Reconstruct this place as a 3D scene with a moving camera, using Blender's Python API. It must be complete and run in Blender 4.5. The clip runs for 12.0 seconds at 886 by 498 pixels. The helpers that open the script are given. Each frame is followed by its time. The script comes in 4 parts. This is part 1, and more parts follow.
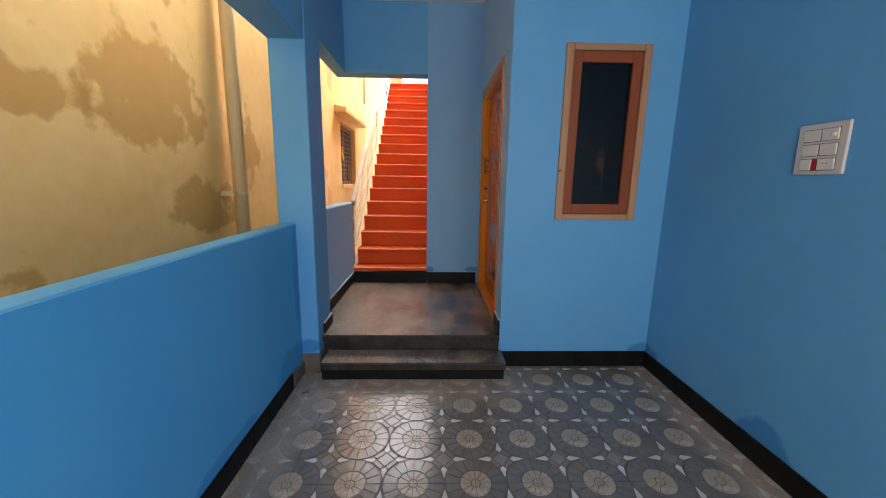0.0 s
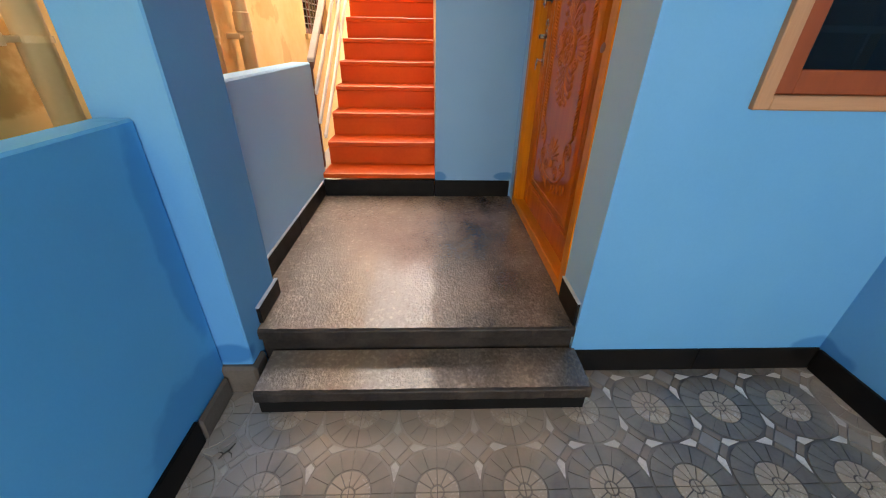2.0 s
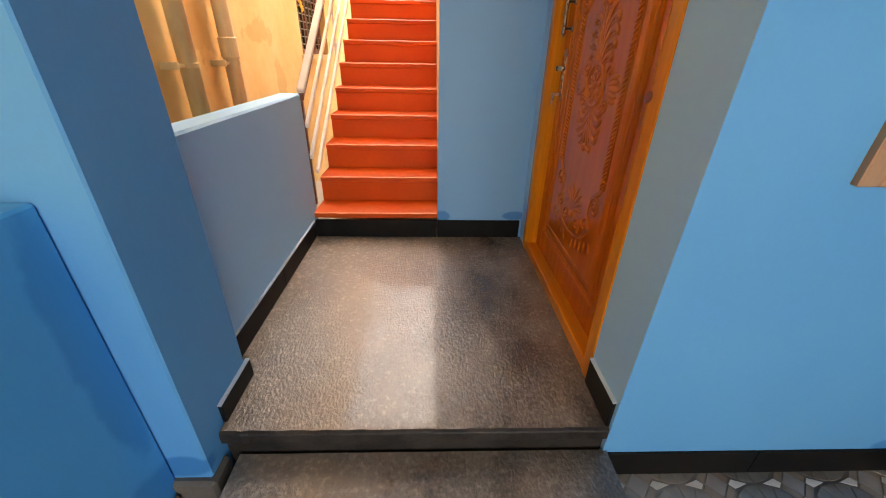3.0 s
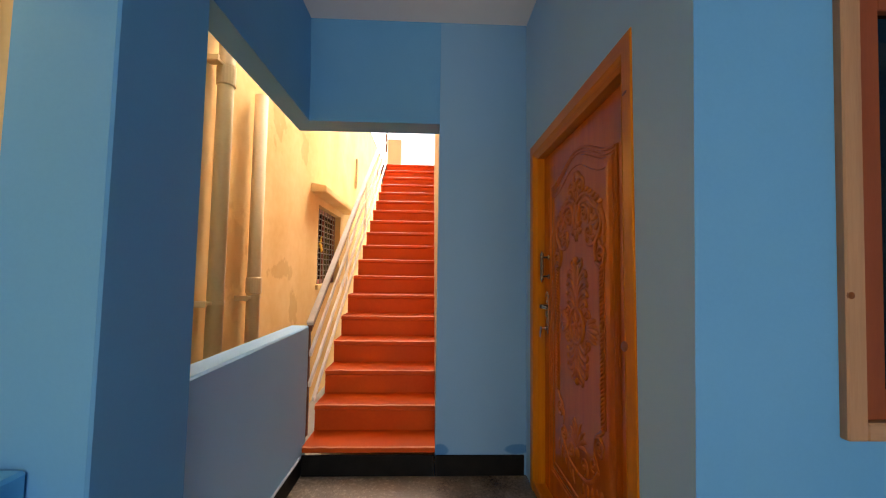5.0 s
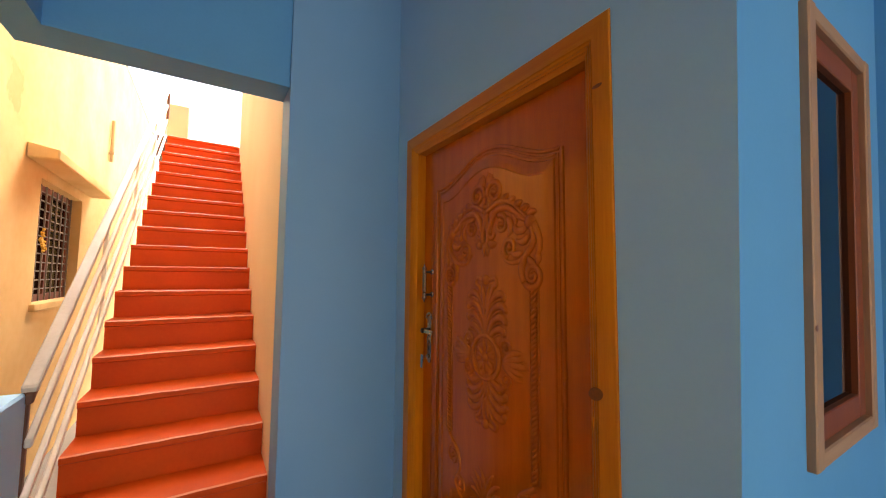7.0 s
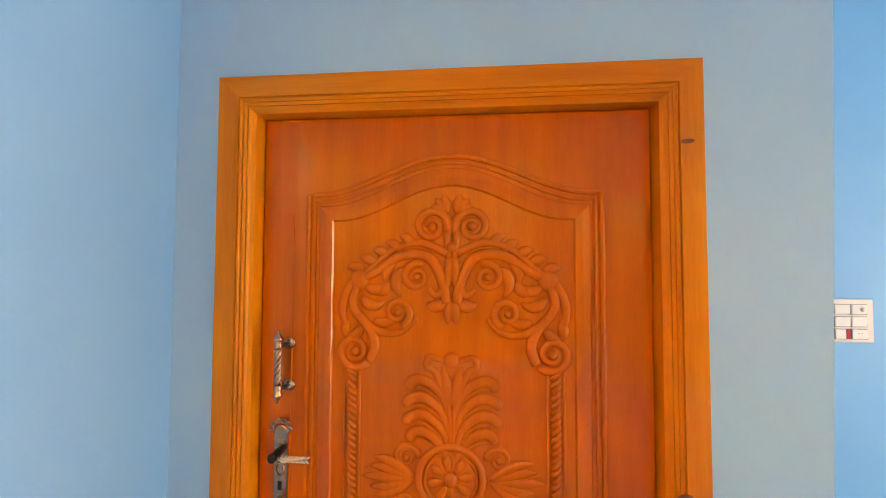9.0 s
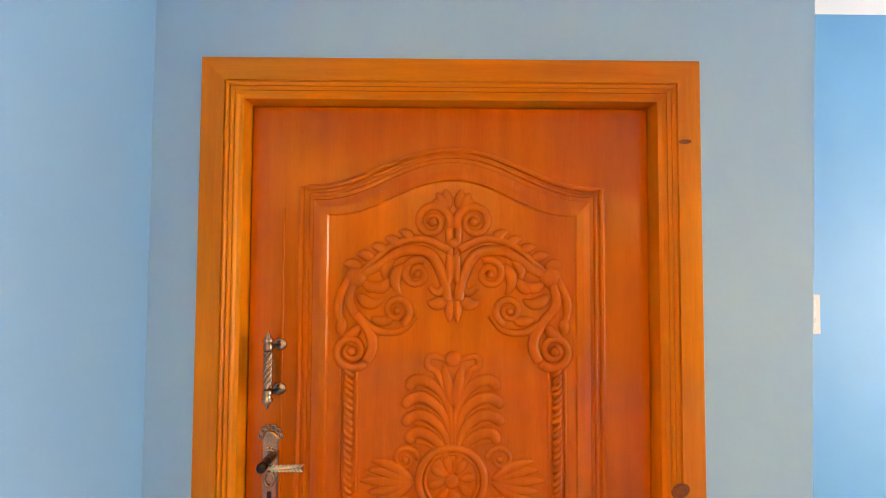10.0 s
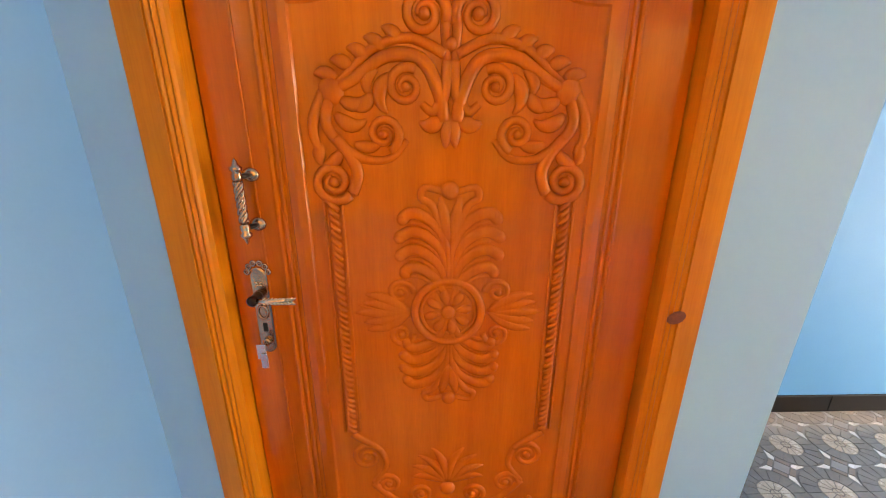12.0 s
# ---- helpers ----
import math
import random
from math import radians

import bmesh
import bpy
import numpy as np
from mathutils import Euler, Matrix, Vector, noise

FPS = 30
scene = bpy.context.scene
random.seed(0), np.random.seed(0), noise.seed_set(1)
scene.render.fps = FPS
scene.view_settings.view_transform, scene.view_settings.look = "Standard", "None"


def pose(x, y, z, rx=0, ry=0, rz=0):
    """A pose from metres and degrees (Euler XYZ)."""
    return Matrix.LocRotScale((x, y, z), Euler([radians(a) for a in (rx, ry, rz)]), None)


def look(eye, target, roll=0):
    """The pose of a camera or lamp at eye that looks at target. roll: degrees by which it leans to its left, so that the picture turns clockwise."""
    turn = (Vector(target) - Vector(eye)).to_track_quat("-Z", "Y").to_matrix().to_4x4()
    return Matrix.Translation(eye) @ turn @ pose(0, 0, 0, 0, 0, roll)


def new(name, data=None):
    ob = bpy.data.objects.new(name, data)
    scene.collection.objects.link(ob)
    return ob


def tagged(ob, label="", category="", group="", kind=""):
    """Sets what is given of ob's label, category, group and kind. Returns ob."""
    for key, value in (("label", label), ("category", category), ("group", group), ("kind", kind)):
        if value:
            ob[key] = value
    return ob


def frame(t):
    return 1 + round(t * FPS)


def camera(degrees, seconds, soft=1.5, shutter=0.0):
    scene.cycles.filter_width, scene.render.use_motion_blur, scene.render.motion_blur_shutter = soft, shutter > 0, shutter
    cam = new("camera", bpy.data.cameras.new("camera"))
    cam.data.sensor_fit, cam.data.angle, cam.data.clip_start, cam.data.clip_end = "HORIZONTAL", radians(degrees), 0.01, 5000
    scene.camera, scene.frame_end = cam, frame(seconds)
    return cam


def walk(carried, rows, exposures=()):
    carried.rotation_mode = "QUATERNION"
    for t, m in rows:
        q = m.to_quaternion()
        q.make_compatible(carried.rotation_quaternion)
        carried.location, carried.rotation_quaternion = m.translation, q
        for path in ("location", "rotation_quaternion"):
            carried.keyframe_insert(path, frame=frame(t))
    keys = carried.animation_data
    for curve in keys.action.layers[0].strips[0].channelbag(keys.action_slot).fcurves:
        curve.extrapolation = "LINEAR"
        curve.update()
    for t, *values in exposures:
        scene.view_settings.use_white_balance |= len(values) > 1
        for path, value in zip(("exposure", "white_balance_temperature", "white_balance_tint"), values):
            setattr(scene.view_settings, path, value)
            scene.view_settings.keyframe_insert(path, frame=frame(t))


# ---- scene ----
cam = camera(99.0, 12.0, soft=1.1)
EXPOSURES = [(0, 2.15, 6300, 10), (1, 2.5, 6500, 10), (2, 2.8, 6700, 10), (2.5, 2.82, 6750, 10), (3.7, 2.45, 6800, 10), (5.3, 2.0, 6800, 10), (6.5, 2.15, 6650, 10), (7.7, 2.75, 6600, 10), (9.3, 3.97, 7250, 14), (12, 3.85, 6850, 14)]
PATH = [
    (0, (-0.087, -0.457, 1.467), (-0.031, 1.512, 1.119), 0.7),
    (0.5, (-0.163, -0.041, 1.444), (-0.086, 1.866, 0.845), 1.0),
    (1, (-0.169, 0.38, 1.413), (-0.095, 2.226, 0.648), 1.0),
    (1.5, (-0.179, 0.757, 1.392), (-0.103, 2.539, 0.488), 1.0),
    (2, (-0.201, 1.109, 1.385), (-0.129, 2.854, 0.411), 1.1),
    (2.5, (-0.197, 1.375, 1.405), (-0.133, 3.115, 0.42), 0.9),
    (3, (-0.199, 1.493, 1.475), (-0.138, 3.264, 0.548), 1.1),
    (3.5, (-0.199, 1.512, 1.526), (-0.147, 3.412, 0.903), 1.0),
    (3.7, (-0.196, 1.506, 1.542), (-0.145, 3.442, 1.041), 0.9),
    (5.3, (-0.214, 1.416, 1.617), (-0.126, 3.410, 1.778), 0.9),
    (5.5, (-0.218, 1.433, 1.626), (-0.052, 3.42, 1.788), 0.9),
    (6, (-0.297, 1.528, 1.633), (0.137, 3.474, 1.789), 0.9),
    (6.5, (-0.41, 1.73, 1.647), (0.31, 3.59, 1.798), 0.6),
    (7, (-0.471, 2.009, 1.683), (0.579, 3.706, 1.825), 0.5),
    (7.5, (-0.513, 2.307, 1.767), (0.928, 3.688, 1.886), -0.1),
    (7.7, (-0.510, 2.407, 1.794), (1.059, 3.632, 1.919), 0.0),
    (9.3, (-0.521, 3.266, 1.935), (1.477, 3.326, 2.009), 0.2),
    (9.5, (-0.526, 3.277, 1.928), (1.472, 3.311, 2.01), 0.2),
    (10, (-0.493, 3.285, 1.924), (1.506, 3.27, 1.987), 0.3),
    (10.5, (-0.446, 3.295, 1.892), (1.552, 3.253, 1.807), 0.1),
    (11, (-0.409, 3.303, 1.871), (1.568, 3.238, 1.575), 0.2),
    (11.5, (-0.386, 3.307, 1.843), (1.555, 3.224, 1.368), 0.3),
    (12, (-0.371, 3.287, 1.81), (1.531, 3.241, 1.192), 0.2),
]
walk(cam, [(t, look(eye, target, roll)) for t, eye, target, roll in PATH], EXPOSURES)

# ---- world, sun, exposure ----
world = bpy.data.worlds.new("world")
scene.world = world
world.use_nodes = True
wn = world.node_tree.nodes
sky = wn.new("ShaderNodeTexSky")
sky.sky_type, sky.sun_disc = "NISHITA", False
sky.sun_elevation, sky.sun_rotation = radians(55), radians(35)
sky.dust_density, sky.ozone_density = 10.0, 0.3
world.node_tree.links.new(sky.outputs[0], wn["Background"].inputs[0])
wn["Background"].inputs[1].default_value = 0.15
sun = new("sun", bpy.data.lights.new("sun", "SUN"))
sun.data.energy, sun.data.angle, sun.data.color = 0.85, radians(16), (1.0, 0.94, 0.85)
sun.matrix_world = look((2.632, 3.759, 6.553), (0, 0, 0))

# daylight of the open street side of the porch
street_light = new("street_opening_daylight", bpy.data.lights.new("street_opening_daylight", "AREA"))
street_light.data.shape, street_light.data.size, street_light.data.size_y = "RECTANGLE", 2.5, 2.5
street_light.data.energy, street_light.data.color = 12.0, (1.0, 0.97, 0.93)
street_light.data.spread = radians(160)
street_light.matrix_world = look((0.35, -2.35, 1.4), (0.35, 0, 1.4))


# ---- materials ----
def mat(name, col, col2, rough=0.6, scale=3.0, fine=60.0, bump=0.1, spread=0.5, metal=0.0, stretch=(1, 1, 1), coat=0.0, rough2=None, dist=0.003, spec=0.5):
    """Two-scale mottling between two colours with fine relief, in object space."""
    m = bpy.data.materials.new(name)
    m.use_nodes = True
    n, l = m.node_tree.nodes, m.node_tree.links
    b = n["Principled BSDF"]
    tc = n.new("ShaderNodeTexCoord")
    mp = n.new("ShaderNodeMapping")
    mp.inputs["Scale"].default_value = stretch
    l.new(tc.outputs["Object"], mp.inputs[0])
    big, small = n.new("ShaderNodeTexNoise"), n.new("ShaderNodeTexNoise")
    big.inputs["Scale"].default_value, big.inputs["Detail"].default_value = scale, 5
    small.inputs["Scale"].default_value, small.inputs["Detail"].default_value = fine, 4
    for t in (big, small):
        l.new(mp.outputs[0], t.inputs[0])
    add = n.new("ShaderNodeMath")
    add.operation = "MULTIPLY_ADD"
    add.inputs[1].default_value = 0.35
    l.new(small.outputs[0], add.inputs[0])
    l.new(big.outputs[0], add.inputs[2])
    rg = n.new("ShaderNodeMapRange")
    rg.inputs[1].default_value, rg.inputs[2].default_value = 0.675 - spread / 2, 0.675 + spread / 2
    l.new(add.outputs[0], rg.inputs[0])
    mix = n.new("ShaderNodeMix")
    mix.data_type = "RGBA"
    mix.inputs[6].default_value, mix.inputs[7].default_value = (*col, 1), (*col2, 1)
    l.new(rg.outputs[0], mix.inputs[0])
    l.new(mix.outputs[2], b.inputs["Base Color"])
    b.inputs["Roughness"].default_value, b.inputs["Metallic"].default_value, b.inputs["Coat Weight"].default_value = rough, metal, coat
    b.inputs["Coat Roughness"].default_value = 0.09
    if rough2 is not None:
        rr = n.new("ShaderNodeMapRange")
        rr.inputs[3].default_value, rr.inputs[4].default_value = rough, rough2
        l.new(rg.outputs[0], rr.inputs[0])
        l.new(rr.outputs[0], b.inputs["Roughness"])
    bp = n.new("ShaderNodeBump")
    bp.inputs["Strength"].default_value, bp.inputs["Distance"].default_value = bump, dist
    l.new(small.outputs[0], bp.inputs["Height"])
    l.new(bp.outputs[0], b.inputs["Normal"])
    b.inputs["Specular IOR Level"].default_value = spec
    return m


def overlay(m, col, centre, size, edge, wobble, amount=1.0, scale=6.0):
    """A stain or painted patch with a torn outline, centred at a place of the world, over the colour of m."""
    n, l = m.node_tree.nodes, m.node_tree.links
    b = n["Principled BSDF"]
    under = b.inputs["Base Color"].links[0].from_socket
    geo = n.new("ShaderNodeNewGeometry")
    nz = n.new("ShaderNodeTexNoise")
    nz.inputs["Scale"].default_value, nz.inputs["Detail"].default_value = scale, 6
    l.new(geo.outputs["Position"], nz.inputs[0])
    sub = n.new("ShaderNodeVectorMath")
    sub.operation = "SUBTRACT"
    sub.inputs[1].default_value = centre
    l.new(geo.outputs["Position"], sub.inputs[0])
    div = n.new("ShaderNodeVectorMath")
    div.operation = "DIVIDE"
    div.inputs[1].default_value = size
    l.new(sub.outputs[0], div.inputs[0])
    ln = n.new("ShaderNodeVectorMath")
    ln.operation = "LENGTH"
    l.new(div.outputs[0], ln.inputs[0])
    wob = n.new("ShaderNodeMath")
    wob.operation = "MULTIPLY_ADD"
    wob.inputs[1].default_value = wobble
    l.new(nz.outputs[0], wob.inputs[0])
    l.new(ln.outputs["Value"], wob.inputs[2])
    rg = n.new("ShaderNodeMapRange")
    rg.inputs[1].default_value, rg.inputs[2].default_value = 1.0 + wobble / 2 - edge, 1.0 + wobble / 2 + edge
    rg.inputs[3].default_value, rg.inputs[4].default_value = amount, 0.0
    l.new(wob.outputs[0], rg.inputs[0])
    mix = n.new("ShaderNodeMix")
    mix.data_type = "RGBA"
    mix.inputs[7].default_value = (*col, 1)
    l.new(rg.outputs[0], mix.inputs[0])
    l.new(under, mix.inputs[6])
    l.new(mix.outputs[2], b.inputs["Base Color"])
    return m


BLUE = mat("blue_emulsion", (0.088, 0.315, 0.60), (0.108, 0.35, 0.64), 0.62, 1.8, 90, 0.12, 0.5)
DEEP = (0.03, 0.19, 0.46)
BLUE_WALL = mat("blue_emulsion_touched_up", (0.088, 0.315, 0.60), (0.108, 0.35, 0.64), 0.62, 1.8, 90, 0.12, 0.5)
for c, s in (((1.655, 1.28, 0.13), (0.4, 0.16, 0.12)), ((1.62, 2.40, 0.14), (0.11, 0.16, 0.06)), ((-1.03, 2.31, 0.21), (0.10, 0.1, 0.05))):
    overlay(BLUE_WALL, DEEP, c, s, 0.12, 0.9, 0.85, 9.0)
# paler, less saturated mix of the wall blue
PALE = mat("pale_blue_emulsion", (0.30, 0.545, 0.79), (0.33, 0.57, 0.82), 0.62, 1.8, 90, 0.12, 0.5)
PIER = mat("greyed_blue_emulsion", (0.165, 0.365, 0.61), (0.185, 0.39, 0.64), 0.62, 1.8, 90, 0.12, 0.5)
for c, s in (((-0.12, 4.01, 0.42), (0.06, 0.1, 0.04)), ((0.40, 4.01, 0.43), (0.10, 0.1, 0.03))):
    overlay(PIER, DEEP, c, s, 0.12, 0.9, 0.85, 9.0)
# brighter, more saturated blue than the porch walls
PARAPET = mat("saturated_blue_emulsion", (0.070, 0.35, 0.68), (0.088, 0.385, 0.72), 0.62, 1.8, 90, 0.12, 0.5)
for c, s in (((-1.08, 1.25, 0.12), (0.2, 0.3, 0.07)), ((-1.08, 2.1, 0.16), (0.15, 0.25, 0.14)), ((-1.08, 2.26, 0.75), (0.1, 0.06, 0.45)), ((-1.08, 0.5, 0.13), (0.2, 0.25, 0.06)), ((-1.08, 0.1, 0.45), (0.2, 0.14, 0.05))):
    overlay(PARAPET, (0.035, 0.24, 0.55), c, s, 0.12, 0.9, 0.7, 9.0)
# landing parapet blue, lightened in the colour to make up for weak light
LIFTED_BLUE = mat("lifted_blue_emulsion", (0.31, 0.58, 0.86), (0.34, 0.61, 0.89), 0.62, 1.8, 90, 0.12, 0.5)
WHITE = mat("ceiling_white", (0.78, 0.77, 0.76), (0.82, 0.81, 0.80), 0.8, 2, 90, 0.05)
CREAM = mat("cream_wash", (0.74, 0.58, 0.33), (0.80, 0.66, 0.42), 0.85, 1.2, 60, 0.25, 0.5)
YELLOW = mat("yellow_limewash", (0.68, 0.41, 0.13), (0.79, 0.55, 0.235), 0.9, 1.6, 11, 0.12, 0.5)
DAMP = (0.46, 0.235, 0.045)
for c, s in (((-1.78, 2.0, 1.98), (0.3, 0.50, 0.30)), ((-1.78, 2.45, 1.28), (0.3, 0.36, 0.20)), ((-1.78, 2.1, 2.75), (0.3, 0.3, 0.18)), ((-1.78, 3.2, 1.75), (0.3, 0.16, 0.3)), ((-1.78, 1.2, 1.85), (0.3, 0.35, 0.10)),
             ((-1.78, 5.3, 3.3), (0.3, 0.18, 0.35)), ((-1.78, 5.5, 1.6), (0.3, 0.3, 0.10)), ((-1.78, 4.5, 1.75), (0.3, 0.22, 0.3)), ((-1.78, 5.9, 1.15), (0.3, 0.13, 0.2)), ((-1.78, 6.1, 3.1), (0.3, 0.12, 0.2)), ((-1.78, 0.6, 0.9), (0.3, 0.6, 0.3))):
    overlay(YELLOW, DAMP, c, s, 0.14, 2.6, 0.7 if c[1] < 4 else 0.4, 5.5 if c[1] < 4 else 8.0)
ORANGE = mat("orange_floor_paint", (0.55, 0.062, 0.0025), (0.64, 0.092, 0.005), 0.5, 2.5, 50, 0.12, 0.5, rough2=0.6, spec=0.2)
# pale step edge: a caught-light line painted in, with some wear
NOSE = mat("highlit_orange_edge", (0.70, 0.16, 0.05), (0.82, 0.32, 0.17), 0.5, 4, 60, 0.1, 0.5)
GRANITE = mat("black_stone", (0.004, 0.004, 0.004), (0.012, 0.011, 0.010), 0.42, 8, 140, 0.15, 0.5, rough2=0.55, spec=0.12)
STONE = mat("worn_dark_stone", (0.085, 0.066, 0.052), (0.32, 0.258, 0.20), 0.19, 4, 100, 1.0, 0.32, rough2=0.27, dist=0.005, spec=0.8, coat=0.4, stretch=(1.0, 0.6, 1.0))
# beige speckle: broken reflections of sky and yellow wall put into the colour
overlay(STONE, (0.38, 0.30, 0.225), (-0.95, 3.0, 0.26), (0.75, 1.6, 0.6), 0.5, 3.2, 0.4, 55.0)
EDGE = mat("dark_stone_edge", (0.010, 0.009, 0.008), (0.055, 0.044, 0.036), 0.45, 9, 60, 0.5, 0.6, spec=0.2)
CAULK = mat("skirting_caulk", (0.40, 0.48, 0.55), (0.5, 0.57, 0.63), 0.7, 9, 60, 0.2, 0.5)
# beige scuffs, brightened with painted reflection on the left and back
overlay(STONE, (0.40, 0.30, 0.21), (-0.95, 3.1, 0.27), (0.55, 1.5, 0.5), 0.45, 1.8, 0.6, 6.0)
overlay(STONE, (0.38, 0.29, 0.21), (-0.6, 3.9, 0.27), (0.6, 0.4, 0.5), 0.4, 1.3, 0.7, 7.0)
overlay(STONE, (0.25, 0.2, 0.15), (-0.75, 2.2, 0.14), (0.35, 0.3, 0.5), 0.4, 1.3, 0.5, 8.0)
overlay(STONE, (0.045, 0.036, 0.028), (-0.25, 3.1, 0.26), (1.3, 1.6, 0.6), 0.45, 4.2, 0.4, 48.0)
CEMENT = mat("dusty_cement", (0.075, 0.058, 0.045), (0.15, 0.12, 0.092), 0.75, 6, 80, 0.4, 0.5)
DUST = (0.43, 0.36, 0.29)


def tile_mat(name, a, b, rough):
    m = mat(name, a, b, rough, 7, 90, 0.06, 0.6, rough2=rough + 0.12, spec=0.8)
    overlay(m, DUST, (-0.3, 2.22, 0), (0.95, 0.34, 0.5), 0.4, 1.2, 0.75, 7.0)
    overlay(m, (0.33, 0.30, 0.27), (-1.0, 1.9, 0), (0.22, 0.6, 0.5), 0.3, 1.6, 0.7, 9.0)
    overlay(m, DUST, (-1.06, 1.0, 0), (0.2, 2.0, 0.5), 0.4, 1.2, 0.6, 6.0)
    overlay(m, (0.21, 0.18, 0.15), (0.3, 1.2, 0), (1.7, 1.7, 0.5), 0.5, 2.6, 0.16, 3.5)
    return overlay(m, DUST, (1.62, 1.3, 0), (0.16, 1.4, 0.5), 0.4, 1.2, 0.6, 6.0)


T_DARK = tile_mat("tile_slate", (0.105, 0.10, 0.096), (0.20, 0.185, 0.165), 0.13)
T_TAN = tile_mat("tile_tan", (0.33, 0.28, 0.22), (0.45, 0.385, 0.31), 0.2)
T_WHITE = tile_mat("tile_white", (0.58, 0.56, 0.54), (0.72, 0.70, 0.68), 0.2)
T_GREY = tile_mat("tile_grey", (0.19, 0.185, 0.185), (0.27, 0.26, 0.255), 0.16)
T_BROWN = tile_mat("tile_brown", (0.17, 0.135, 0.11), (0.24, 0.195, 0.16), 0.16)
T_GROUT = tile_mat("tile_grout", (0.035, 0.03, 0.027), (0.06, 0.052, 0.046), 0.5)
WOOD = mat("varnished_teak", (0.44, 0.090, 0.002), (0.63, 0.160, 0.003), 0.20, 2.2, 26, 0.12, 0.6, stretch=(9, 9, 0.7), coat=0.4, spec=0.45)
FRAME_V = mat("varnished_frame_wood", (0.50, 0.135, 0.004), (0.70, 0.265, 0.010), 0.33, 2.0, 22, 0.14, 0.55, stretch=(10, 10, 0.6), coat=0.25, spec=0.35)
FRAME_H = mat("varnished_frame_wood_across", (0.50, 0.135, 0.004), (0.70, 0.265, 0.010), 0.33, 2.0, 22, 0.14, 0.55, stretch=(0.6, 10, 10), coat=0.25, spec=0.35)
for m in (WOOD, FRAME_V, FRAME_H):
    b = m.node_tree.nodes["Principled BSDF"]
    b.inputs["Coat Tint"].default_value = (1.0, 0.80, 0.52, 1)
    b.inputs["Specular Tint"].default_value = (1.0, 0.66, 0.30, 1)
KNOT = mat("dark_wood_knot", (0.10, 0.026, 0.004), (0.26, 0.075, 0.007), 0.35, 40, 150, 0.1, 0.5, coat=0.2, spec=0.3)
RAW_V = mat("bare_window_wood", (0.30, 0.155, 0.08), (0.43, 0.245, 0.13), 0.6, 2.5, 25, 0.2, 0.55, stretch=(8, 8, 0.6))
RAW_H = mat("bare_window_wood_across", (0.30, 0.155, 0.08), (0.43, 0.245, 0.13), 0.6, 2.5, 25, 0.2, 0.55, stretch=(0.6, 8, 8))
SASH = mat("red_oxide_sash", (0.185, 0.036, 0.005), (0.24, 0.052, 0.008), 0.6, 3, 40, 0.1, 0.5, stretch=(6, 6, 0.8))
BRASS = mat("antique_brass", (0.33, 0.22, 0.14), (0.58, 0.43, 0.29), 0.24, 20, 200, 0.1, 0.5, metal=1.0)
BLACKENED = mat("blackened_brass", (0.02, 0.018, 0.016), (0.06, 0.045, 0.03), 0.3, 20, 200, 0.1, 0.5, metal=0.8)
BRIGHT = mat("polished_brass", (0.72, 0.58, 0.36), (0.8, 0.68, 0.46), 0.22, 20, 200, 0.05, 0.5, metal=1.0)
STEEL = mat("key_steel", (0.66, 0.58, 0.50), (0.75, 0.68, 0.6), 0.25, 20, 200, 0.05, 0.5, metal=1.0)
PVC = mat("yellowed_pipe", (0.60, 0.42, 0.20), (0.68, 0.50, 0.26), 0.55, 2, 40, 0.05, 0.5)
RAIL = mat("white_rail_paint", (0.74, 0.66, 0.57), (0.80, 0.74, 0.66), 0.35, 6, 80, 0.06, 0.5)
RAIL_DARK = mat("brown_rail_primer", (0.12, 0.05, 0.03), (0.2, 0.09, 0.05), 0.45, 6, 80, 0.1, 0.5)
HAND = mat("handrail_grey", (0.42, 0.37, 0.33), (0.55, 0.5, 0.45), 0.3, 5, 80, 0.06, 0.5)
PLASTIC = mat("switch_plastic", (0.50, 0.49, 0.48), (0.54, 0.53, 0.52), 0.3, 5, 120, 0.02, 0.5)
PLASTIC_IN = mat("switch_module_plastic", (0.60, 0.59, 0.57), (0.64, 0.63, 0.61), 0.22, 5, 120, 0.02, 0.5)
RED = mat("neon_red", (0.35, 0.01, 0.01), (0.45, 0.02, 0.015), 0.2, 9, 100, 0.02, 0.5)
SLOT = mat("dark_slot", (0.02, 0.02, 0.02), (0.04, 0.04, 0.04), 0.5, 9, 100, 0.02, 0.5)
GROUND = mat("street_earth", (0.30, 0.27, 0.23), (0.38, 0.34, 0.29), 0.9, 0.6, 20, 0.4, 0.5)
ROOM = mat("unlit_room_plaster", (0.45, 0.47, 0.45), (0.52, 0.54, 0.5), 0.8, 1, 40, 0.1, 0.5)
GRILLE = mat("grille_paint", (0.20, 0.14, 0.09), (0.27, 0.20, 0.13), 0.5, 6, 80, 0.06, 0.5)
GRILLE_IN = mat("grey_blue_grille_paint", (0.30, 0.38, 0.44), (0.38, 0.46, 0.52), 0.5, 6, 80, 0.06, 0.5)
TWIG = mat("dry_twig_bark", (0.035, 0.03, 0.02), (0.08, 0.065, 0.045), 0.8, 30, 150, 0.3, 0.5)
PETAL = mat("yellow_petals", (0.75, 0.42, 0.03), (0.85, 0.52, 0.06), 0.7, 20, 120, 0.2, 0.5)


def glass(name, tint, rough):
    m = bpy.data.materials.new(name)
    m.use_nodes = True
    b = m.node_tree.nodes["Principled BSDF"]
    b.inputs["Base Color"].default_value = (*tint, 1)
    b.inputs["Transmission Weight"].default_value, b.inputs["Roughness"].default_value, b.inputs["IOR"].default_value = 1.0, rough, 1.45
    return m


